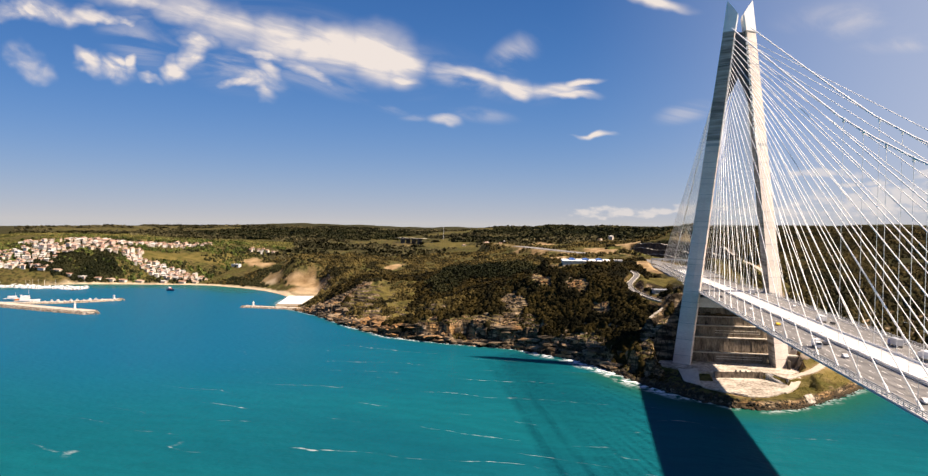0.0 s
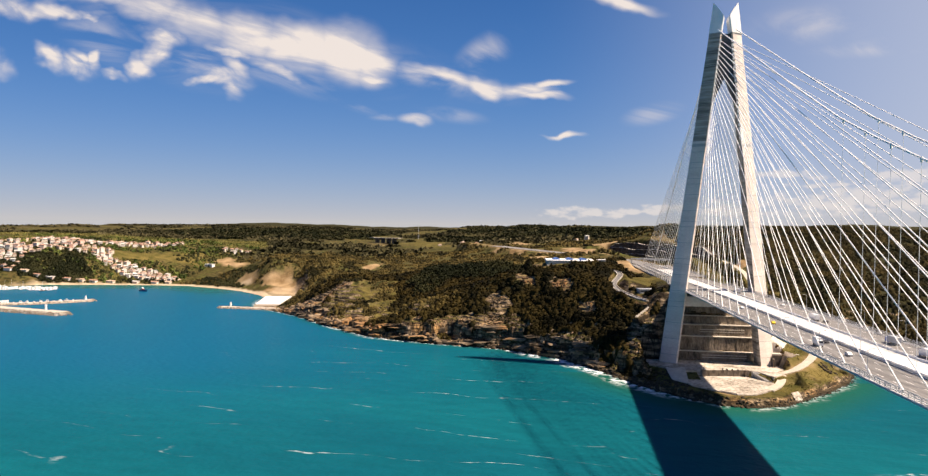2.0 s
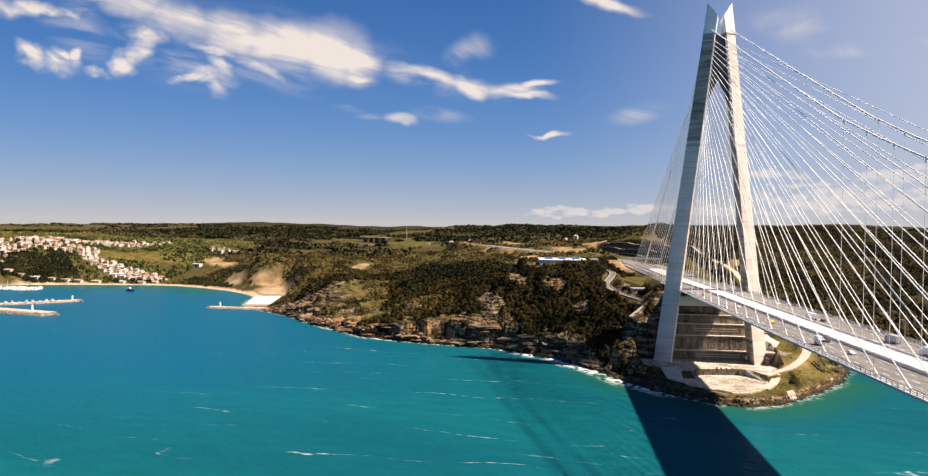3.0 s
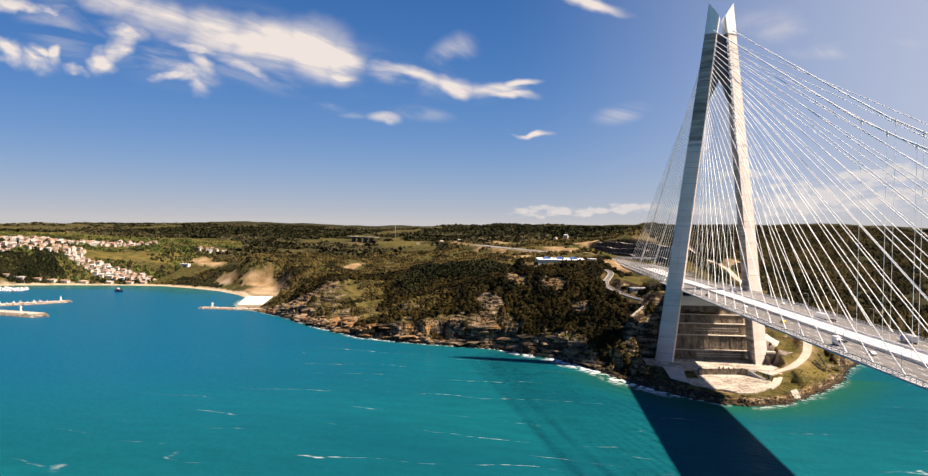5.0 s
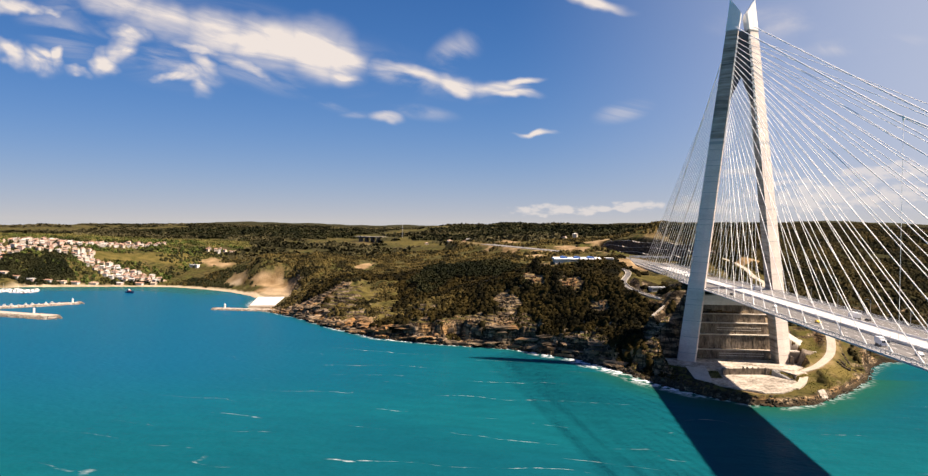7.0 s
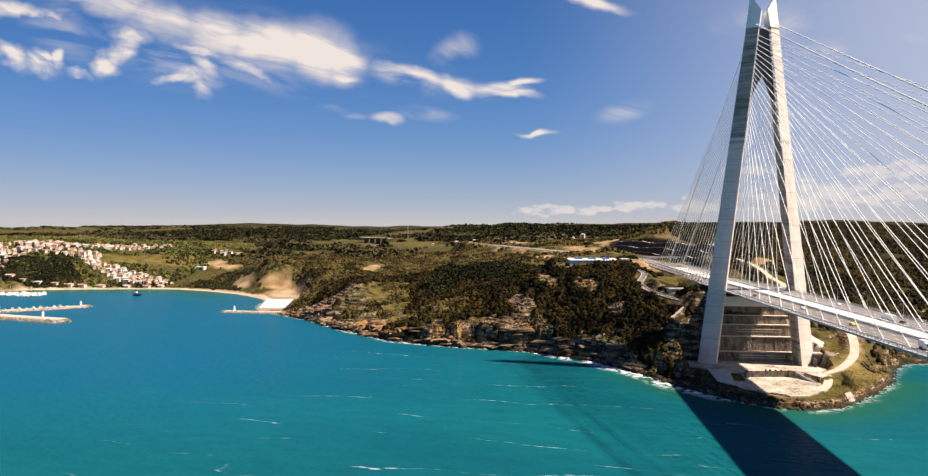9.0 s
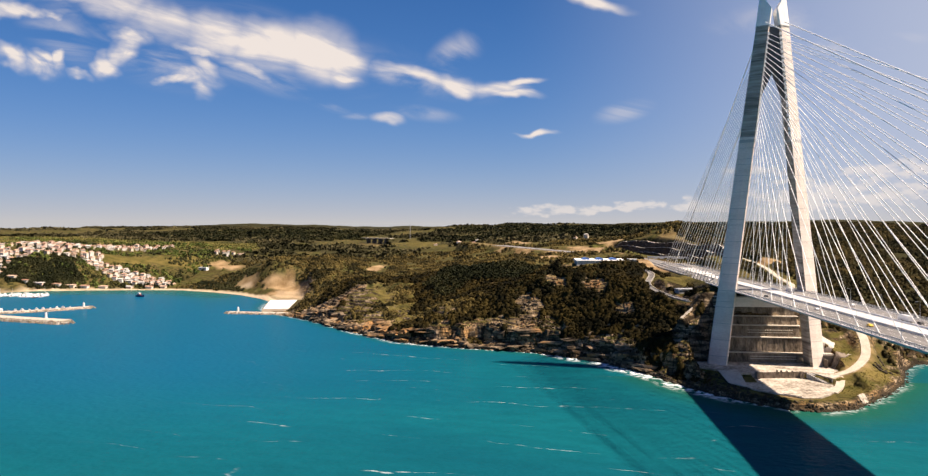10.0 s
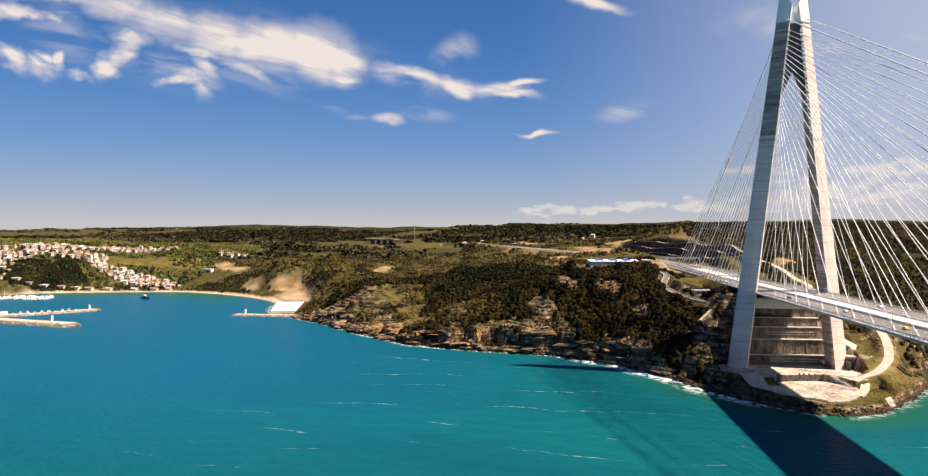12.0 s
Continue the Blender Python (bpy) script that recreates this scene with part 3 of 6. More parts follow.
    bp.inputs["Strength"].default_value, bp.inputs["Distance"].default_value = 0.7, 1.6
    L(noise_at(3.0, 6), bp.inputs["Height"])
    L(bp.outputs[0], b.inputs["Normal"])
    return m


def zone(cx, cy, rx, ry, turn=0.0, ragged=0.45, seed=0):
    """A soft ragged patch of the ground."""
    c, s = math.cos(radians(turn)), math.sin(radians(turn))
    u, v = ((gx - cx) * c + (gy - cy) * s) / rx, (-(gx - cx) * s + (gy - cy) * c) / ry
    return 1 - smooth(0.8, 1.1, np.hypot(u, v) + ragged * fbm(gx, gy, 0.5 * min(rx, ry) + 8, 3, seed))


def road_near(path, half):
    best = np.full(gx.shape, 1e9)
    for p in dense(path, 10.0):
        best = np.minimum(best, np.hypot(gx - p.x, gy - p.y))
    return 1 - smooth(half, half + 8, best)


# bare rock and brown earth between the shrubs of the headland: centre, half sizes
OUTCROPS = [(-122, -138, 11, 7), (-132, -203, 14, 8), (-150, -174, 13, 4), (-103, -206, 8, 12), (-105, -237, 10, 14), (-78, -107, 8, 4), (-264, -254, 22, 4)]
g_beach = beachness(gx, gy)
f_outcrop = np.maximum.reduce([zone(x, y, 1.35 * rx, 1.35 * ry, 45, 0.5, 41 + k) for k, (x, y, rx, ry) in enumerate(OUTCROPS)])
f_sand = g_beach * (1 - smooth(8, 12, gs)) * smooth(-1150, -1080, gy)
f_sand = np.maximum.reduce([f_sand, zone(-538, -591, 46, 34, 16, 0.25, 2) * 0.4 * (1 - smooth(8, 13, gz)), zone(-632, -700, 16, 8, 55, 0.4, 3) * 0.7])
f_earth = np.maximum.reduce([
    zone(-552, -597, 28, 36, 10, 0.3, 2), zone(-589, -615, 50, 25, 50, 0.3, 2), zone(-632, -694, 46, 15, 56, 0.6, 3) * 0.75,
    zone(-1060, -220, 70, 30, 10, 0.4, 1), zone(-560, -165, 34, 22, 15, 0.3, 17), zone(-700, -95, 70, 24, 15, 0.4, 18), zone(-810, -42, 34, 30, 15, 0.3, 19), zone(-625, 40, 50, 30, 0, 0.5, 33) * 0.35, zone(-334, 108, 16, 22, 0, 0.3, 16), zone(-760, -205, 120, 36, 25, 0.5, 1) * 0.85, zone(-560, -70, 90, 26, 25, 0.4, 4), zone(-330, -40, 60, 14, 10, 0.4, 5),
    zone(-820, 60, 120, 34, 15, 0.4, 6), zone(-900, -860, 60, 30, 40, 0.5, 8), zone(-640, -470, 40, 12, 0, 0.5, 10),
    zone(-1500, -640, 130, 30, 30, 0.5, 11) * 0.25, road_near(SHORE_ROAD, 3) * 0.6, road_near(HIGHWAY, 20) * 0.35,
    0.45 * f_outcrop, zone(-30, 0, 18, 34, 0, 0.3, 13), zone(70, -12, 28, 15, 0, 0.2, 30),
])
f_meadow = zone(-835, -1048, 105, 30, 135, 0.35, 29)
f_grass = np.maximum.reduce([
    f_meadow, zone(-930, -940, 110, 60, 20, 0.5, 21), zone(-900, -180, 150, 30, 20, 0.5, 22) * 0.4, zone(-1400, -500, 200, 60, 20, 0.5, 23) * 0.6,
    zone(-240, -370, 60, 36, 45, 0.5, 24) * 0.25, zone(45, 55, 70, 34, -45, 0.3, 25), zone(0, 66, 34, 20, -30, 0.4, 14), zone(-150, -46, 52, 20, -8, 0.3, 86) * 0.8,
    zone(-1180, -1100, 200, 70, 10, 0.5, 27), zone(-1060, -80, 40, 20, 10, 0.4, 28), zone(-300, 85, 150, 22, 0, 0.4, 32) * 0.3, zone(-245, -362, 92, 44, 40, 0.35, 34) * 0.85, zone(-330, -330, 60, 24, 20, 0.5, 36) * 0.5,
])
f_rocky = (1 - g_beach) * (1 - smooth(90, 150, gs)) * (1 - 0.85 * zone(45, 55, 72, 36, -45, 0.5, 25) * smooth(5, 9, gs))
f_woodland = smooth(-900, -1300, gx) * smooth(-0.35, -0.05, fbm(gx, gy, 260, 3, 54) + 0.4 * fbm(gx, gy, 70, 3, 60)) * 0.9
f_woodland = np.maximum.reduce([f_woodland, smooth(-3000, -3400, gx), smooth(95, 150, gy) * smooth(-30, -90, gx)])
g_far = gs + 16 * fbm(gx, gy, 34, 3, 95)
f_bedrock = (1 - g_beach) * smooth(-335, -375, gy) * (1 - smooth(-575, -590, gy)) * smooth(-460, -420, gx) * (1 - smooth(19, 27, g_far))
f_bedrock = np.maximum(f_bedrock, zone(-308, -446, 12, 30, 25, 0.5, 45))
f_wet = (1 - smooth(0.8, 2.6, gz + 0.8 * fbm(gx, gy, 9, 2, 31))) * (1 - g_beach)
ground = tagged(mesh_part("ground", grid_mesh("ground", GX, GY, gz, {
    "sand": f_sand, "earth": f_earth, "grass": f_grass, "rocky": f_rocky, "wet": f_wet, "bedrock": f_bedrock, "woodland": f_woodland},
    (np.hypot(np.gradient(gz, GX, axis=0), np.gradient(gz, GY, axis=1)) > 0.75) & (f_rocky > 0.5)), ground_material()),
    "scrubby coastal hills with rock cliffs and a sandy bay", "ground", kind="structure")


def water_material():
    m = bpy.data.materials.new("sea")
    m.use_nodes = True
    t = m.node_tree
    N, L = t.nodes.new, t.links.new
    b = t.nodes["Principled BSDF"]
    b.inputs["IOR"].default_value = 1.05
    b.inputs["Roughness"].default_value, b.inputs["Specular IOR Level"].default_value = 0.30, 0.10
    co = N("ShaderNodeTexCoord")

    def noise_at(size, detail=3, stretch=(1, 1, 1), turn=0.0, dist=0.0):
        mp, n = N("ShaderNodeMapping"), N("ShaderNodeTexNoise")
        mp.vector_type = "TEXTURE"
        mp.inputs["Scale"].default_value = [1 / k for k in stretch]
        mp.inputs["Rotation"].default_value = (0, 0, radians(turn))
        n.inputs["Scale"].default_value, n.inputs["Detail"].default_value = 1 / size, detail
        n.inputs["Distortion"].default_value = dist
        L(co.outputs["Object"], mp.inputs[0]), L(mp.outputs[0], n.inputs[0])
        return n.outputs[0]

    def ramp(v, a, c, lo=0.0, hi=1.0):
        r = N("ShaderNodeMapRange")
        r.inputs["From Min"].default_value, r.inputs["From Max"].default_value = a, c
        r.inputs["To Min"].default_value, r.inputs["To Max"].default_value = lo, hi
        L(v, r.inputs[0])
        return r.outputs[0]

    def blend(f, a, c):
        x = N("ShaderNodeMix")
        x.data_type = "RGBA"
        L(f, x.inputs["Factor"])
        for sock, val in (("A", a), ("B", c)):
            if isinstance(val, tuple):
                x.inputs[sock].default_value = (*val, 1)
            else:
                L(val, x.inputs[sock])
        return x.outputs["Result"]

    def op(kind, a, c):
        x = N("ShaderNodeMath")
        x.operation = kind
        for k, v in enumerate((a, c)):
            if isinstance(v, (int, float)):
                x.inputs[k].default_value = v
            else:
                L(v, x.inputs[k])
        return x.outputs[0]

    def attr(name):
        a = N("ShaderNodeAttribute")
        a.attribute_name = name
        return a.outputs["Fac"]

    body = blend(ramp(noise_at(150, 4, (1, 0.4, 1), -8), 0.38, 0.62), (0.001, 0.072, 0.104), (0.001, 0.097, 0.124))
    body = blend(ramp(noise_at(9, 4, (1, 0.35, 1), -8), 0.30, 0.75, 0.0, 0.45), body, (0.001, 0.054, 0.072))
    body = blend(attr("bay"), body, (0.001, 0.080, 0.160))
    body = blend(attr("shallow"), body, (0.008, 0.078, 0.052))
    # foam: breaking water along the rocks, and long thin streaks on the open water
    surf = op("MULTIPLY", op("MULTIPLY", attr("surf"), ramp(noise_at(5, 4), 0.42, 0.60)), ramp(noise_at(26, 2), 0.36, 0.52))
    across = N("ShaderNodeSeparateXYZ")
    L(co.outputs["Object"], across.inputs[0])
    drift = op("ADD", op("SUBTRACT", across.outputs[0], op("MULTIPLY", across.outputs[1], 0.13)), op("MULTIPLY", noise_at(110, 4, (1, 0.5, 1), -8), 150.0))
    line = op("MULTIPLY", op("ABSOLUTE", op("SUBTRACT", op("FRACT", op("DIVIDE", drift, 37.0), 0.0), 0.5), 0.0), 37.0)
    streak = op("MULTIPLY", ramp(line, 0.9, 0.0), ramp(noise_at(26, 5, (1, 0.5, 1), -8), 0.52, 0.66))
    streak = op("MULTIPLY", streak, ramp(noise_at(3.4, 6, (1, 0.6, 1)), 0.42, 0.62))
    foam = op("MAXIMUM", surf, op("MULTIPLY", op("MULTIPLY", streak, 0.55), attr("open_water")))
    col = blend(foam, body, (0.68, 0.75, 0.78))
    L(col, b.inputs["Base Color"])
    L(op("ADD", op("MULTIPLY", foam, 0.6), 0.22), b.inputs["Roughness"])
    bp = N("ShaderNodeBump")
    bp.inputs["Strength"].default_value, bp.inputs["Distance"].default_value = 0.6, 1.0
    L(op("ADD", noise_at(3.5, 4, (1, 0.6, 1)), op("MULTIPLY", noise_at(22, 2, (1, 0.5, 1)), 1.2)), bp.inputs["Height"])
    L(bp.outputs[0], b.inputs["Normal"])
    return m


WX = axis(-900, -420, 150, 5200, 4.6, 1.07)
WY = axis(-4600, -720, 230, 3400, 4.6, 1.07)
wx, wy = np.meshgrid(WX, WY, indexing="ij")
ws = -shore_distance(wx, wy)
w_rock = 1 - smooth(-560, -640, wy)
sea = mesh_part("water", grid_mesh("water", WX, WY, np.zeros(wx.shape), {
    "surf": (1 - smooth(1.5, np.maximum(4.0, 8 + 6 * fbm(wx, wy, 40, 3, 41) + 12 * smooth(-200, -130, wy) * smooth(-75, -95, wy - wx * 0.3)), ws)) * w_rock * (0.45 + 0.55 * smooth(30, -30, wy) + 0.9 * smooth(-215, -150, wy) * smooth(-40, -70, wy)),
    "shallow": np.maximum((1 - smooth(3, np.where(wx > 20, 52, 26), ws)) * np.where(wx > 20, 0.9, 0.4), 0.8 * (1 - smooth(10, 130, ws)) * smooth(-640, -760, wy) * smooth(-330, -420, wx)),
    "bay": smooth(-130, -540, wy) * smooth(330, 0, wx),
    "open_water": smooth(25, 70, ws) * (1 - smooth(-330, -480, wy))}), water_material())
tagged(sea, "turquoise sea with fine ripples and foam streaks", "water", kind="structure")


def bilinear(field, x, y):
    i = np.clip(np.searchsorted(GX, x) - 1, 0, len(GX) - 2)
    j = np.clip(np.searchsorted(GY, y) - 1, 0, len(GY) - 2)
    u, v = (x - GX[i]) / (GX[i + 1] - GX[i]), (y - GY[j]) / (GY[j + 1] - GY[j])
    return field[i, j] * (1 - u) * (1 - v) + field[i + 1, j] * u * (1 - v) + field[i, j + 1] * (1 - u) * v + field[i + 1, j + 1] * u * v


def land(x, y):
    """Ground height at a place."""
    return float(bilinear(gz, np.array([float(x)]), np.array([float(y)]))[0])
# ---------------------------------------------------------------- roads and the levelled foot of the tower
def road_strip(name, path, width, material, label, edge=None, kind="structure"):
    """A road slab along a line, with shoulders that reach into the ground."""
    line = dense(path, 5.0)
    rings = []
    for i, p in enumerate(line):
        w = line[min(i + 1, len(line) - 1)] - line[max(i - 1, 0)]
        n = Vector((-w.y, w.x, 0)).normalized() * width / 2
        rings.append([p + n - Vector((0, 0, 1.2)), p + n, p - n, p - n - Vector((0, 0, 1.2))])
    bm = bmesh.new()
    loft(bm, rings)
    road = tagged(part(name, bm, material), label, "road", kind=kind)
    if edge:
        for s in (-1, 1):
            bm = bmesh.new()
            rings = []
            for i, p in enumerate(line):
                w = line[min(i + 1, len(line) - 1)] - line[max(i - 1, 0)]
                n = Vector((-w.y, w.x, 0)).normalized() * s
                a, b = p + n * (width / 2 - 0.5), p + n * width / 2
                rings.append([a, a + Vector((0, 0, edge)), b + Vector((0, 0, edge)), b - Vector((0, 0, 1))])
            loft(bm, rings)
            part("edge_wall", bm, MAT["bench"], road)
    return road


def prism(bm, outline, z0, z1):
    lo, hi = [bm.verts.new((x, y, z0)) for x, y in outline], [bm.verts.new((x, y, z1)) for x, y in outline]
    bm.faces.new(hi), bm.faces.new(lo[::-1])
    n = len(outline)
    for i in range(n):
        j = (i + 1) % n
        bm.faces.new((lo[i], lo[j], hi[j], hi[i]))
    bmesh.ops.recalc_face_normals(bm, faces=bm.faces)


motorway = road_strip("road", HIGHWAY[1:4], 60, MAT["asphalt"], "wide grey motorway leading off the bridge")
road_strip("road", [(-438, -4, 70.45)] + HIGHWAY[4:9], 30, MAT["asphalt"], "grey motorway curving away over the plateau")
road_strip("road", LOCAL_ROAD, 6.5, MAT["asphalt"], "narrow service road with pale edge walls", 0.9)
road_strip("road", SHORE_ROAD, 7.0, MAT["track"], "pale dirt track climbing round the headland")
road_strip("footpath", FOOTPATH, 2.4, MAT["track"], "pale footpath down from the hut")
road_strip("road", [(38, 41, 9.1), (52, 37, 7.6), (66, 30, 5.6), (80, 20, 4.55)], 6.0, MAT["track"], "pale ramp down into the yard")
road_strip("road", HILL_TRACK, 6.0, MAT["track"], "pale dirt track on the hillside")
for y in (-29.6, -20, -9.5, 9.5, 29.6):
    bm = bmesh.new()
    box(bm, -436, -200, y - 0.25, y + 0.25, 70.2, 71.3)
    part("barrier", bm, MAT["white" if abs(y) < 12 else "guard"], motorway)
bm = bmesh.new()
box(bm, -330, -200, -9.2, 9.2, 70.1, 70.75)
part("rail_bed", bm, MAT["walkway"], motorway)

# apron: upper level under the legs, lower yard in front
apron = thing("tower_apron", "pale concrete apron with a sunken yard at the tower foot", "paving", kind="structure")
bm = bmesh.new()
prism(bm, [(-12, -58), (14, -66), (28, -50), (37.5, -34), (36.4, -20), (30.6, 17), (33, 23), (52, 31), (40, 44), (16, 56), (-12, 58)], 5.0, 9.0)
part("upper_slab", bm, MAT["apron"], apron)
bm = bmesh.new()
prism(bm, [(37.6, -33.5), (36.7, -19.8), (30.9, 17.2), (33.2, 22.8), (52.2, 30.7), (74, 26), (88, 15), (98, 5), (100, -8), (92, -19), (78, -34), (58, -44)], 2.2, 4.5)
part("lower_slab", bm, MAT["apron"], apron)
bm = bmesh.new()
loft(bm, [[Vector((91.2 + 7.4 * u, -18.6 + 10 * u, 3.5)), Vector((91.2 + 7.4 * u, -18.6 + 10 * u, 5.1)), Vector((89.8 + 7.4 * u, -17.9 + 10 * u, 5.1)), Vector((89.8 + 7.4 * u, -17.9 + 10 * u, 3.5))] for u in (0, 1)])
part("edge_kerb", bm, MAT["bench"], apron)
rnd = random.Random(3)
for k in range(13):
    y = -19.4 + k * 2.8
    x = 36.7 - (y + 19.8) * 0.157
    bm = bmesh.new()
    box(bm, x, x + 0.45 + 0.15 * rnd.random(), y, y + 2.65, 4.2, 9.5)
    part("wall_panel", bm, MAT["wall"], apron)
for y in (-20.6, 15.2):
    x = 36.7 - (y + 19.8) * 0.157
    bm = bmesh.new()
    box(bm, x - 0.6, x + 3.2, y - 1.2, y + 1.4, 4.2, 9.8)
    part("buttress", bm, MAT["wall"], apron)
bm = bmesh.new()
for k in range(9):
    u = k / 9
    box(bm, 33.5 + 17 * u, 35.6 + 17 * u, 18.5 + 8 * u, 23.5 + 8 * u, 4.1, 8.9 - 4.2 * u)
part("stair", bm, MAT["joint"], apron, "dark stepped ramp into the yard")
bm = bmesh.new()
loft(bm, [[Vector((28, -49, 8.7)), Vector((37.4, -34.2, 8.7)), Vector((70, -37.5, 4.4)), Vector((57, -48, 4.4))], [Vector((28, -49, 9.15)), Vector((37.4, -34.2, 9.15)), Vector((70, -37.5, 4.85)), Vector((57, -48, 4.85))]])
part("ramp_slab", bm, MAT["bench"], apron, "grey sloping concrete pad")
# dark shored pit and low walls beside the landward leg
for x0, x1, y0, y1, z1 in ((2, 4, 43.5, 57, 18.0), (3, 12, 43.0, 43.8, 15.5), (2, 8, 56.6, 57.6, 14.0)):
    bm = bmesh.new()
    box(bm, x0, x1, y0, y1, 7.5, z1)
    part("shoring_wall", bm, MAT["cut_wall"], apron)
bm = bmesh.new()
box(bm, -4, 2.4, 42, 66, 18.2, 19.0)
part("ledge_slab", bm, MAT["bench"], apron)
for cx, cy, w, h in ((32.5, 0.5, 2.2, 1.4), (31.5, 5, 1.6, 1.2), (33, -3, 1.2, 1.8), (31, 9.5, 1.1, 0.9)):
    bm = bmesh.new()
    box(bm, -w / 2, w / 2, -0.5, 0.5, 0.25, h)
    bmesh.ops.bevel(bm, geom=bm.edges[:], offset=0.12, segments=2, affect="EDGES")
    mach = thing("site_machine", "small dark machine parked on the apron", "machine", pose(cx, cy - 1, 9.0), "site machines")
    part("body", bm, MAT["dark_steel"], mach)
    for sx in (-1, 1):
        bm = bmesh.new()
        tube(bm, (sx * w * 0.35, -0.6, 0.3), (sx * w * 0.35, 0.6, 0.3), 0.3, 10)
        part("wheel_pair", bm, MAT["tyre"], mach)

# stepped retaining walls cut into the hill behind the legs
cutting = thing("retaining_walls", "stepped brown shotcrete retaining walls with pale benches", "retaining wall", kind="structure")
STEPS = [(-9.0, 8.6, 17.3), (-13.5, 17.3, 29.8), (-18.5, 29.8, 39.5), (-23.5, 39.5, 47.0), (-28.0, 47.0, 55.0), (-32.5, 55.0, 63.0)]
def draped(name, label, cx, cy, rx, ry, material, turn=0.0):
    """A sprayed concrete skin that follows the slope."""
    bm = bmesh.new()
    n = 9
    rows_ = []
    c, s = math.cos(radians(turn)), math.sin(radians(turn))
    for i in range(n):
        row = []
        for j in range(n):
            u, v = (i / (n - 1) * 2 - 1), (j / (n - 1) * 2 - 1)
            k = 1 - 0.12 * (u * u + v * v) + 0.05 * math.sin(5 * u + 7 * v)
            x_, y_ = cx + (u * rx * c - v * ry * s) * k, cy + (u * rx * s + v * ry * c) * k
            row.append(bm.verts.new((x_, y_, land(x_, y_) + 0.8)))
        rows_.append(row)
    for i in range(n - 1):
        for j in range(n - 1):
            bm.faces.new((rows_[i][j], rows_[i + 1][j], rows_[i + 1][j + 1], rows_[i][j + 1]))
    bmesh.ops.recalc_face_normals(bm, faces=bm.faces)
    ext = bmesh.ops.extrude_face_region(bm, geom=bm.faces[:])
    for v in ext["geom"]:
        if isinstance(v, bmesh.types.BMVert):
            v.co.z -= 2.0
    bmesh.ops.recalc_face_normals(bm, faces=bm.faces)
    return tagged(part(name, bm, material), label, "slope", kind="structure")


draped("shotcrete_slope", "pale sprayed concrete skin on the slope", -14, 52, 14, 7, MAT["bench"], -30)
draped("shotcrete_slope", "small pale sprayed concrete patch above the rocks", 94, 35, 2.6, 6.5, MAT["apron"], 45)
draped("shotcrete_slope", "grey sprayed concrete skin on the slope", 8, 54, 9, 5, MAT["wall"], -50)
for i, (x, z0, z1) in enumerate(STEPS):
    half = 33 - 0.5 * i
    n = 15
    for k in range(n):
        y0 = -half - 6 + (2 * half + 6) * k / n
        y1 = y0 + (2 * half + 6) / n - 0.25
        lean, jut = 0.9, rnd.uniform(-0.25, 0.35)
        bm = bmesh.new()
        loft(bm, [[Vector((x - 5, y, z0 - 0.5)), Vector((x + jut, y, z0 - 0.5)), Vector((x - lean + jut, y, z1 - 0.6)), Vector((x - 5, y, z1 - 0.6))] for y in (y0, y1)])
        part("wall_panel", bm, MAT["wall"], cutting)
    bm = bmesh.new()
    loft(bm, [[Vector((x - 6.5, y, z1 - 0.58)), Vector((x - 0.1, y, z1 - 0.58)), Vector((x - 0.1, y, z1)), Vector((x - 6.5, y, z1))] for y in (-half - 7, half + 1)])
    part("bench", bm, MAT["bench"], cutting)
    if i in (0, 2):
        bm = bmesh.new()
        for zz in (z0 + 3.2, z0 + 5.2):
            loft(bm, [[Vector((x - 0.6, y, zz)), Vector((x + 0.25, y, zz)), Vector((x + 0.25, y, zz + 0.5)), Vector((x - 0.6, y, zz + 0.5))] for y in (-12, 26)])
        part("anchor_beam", bm, MAT["bench"], cutting)

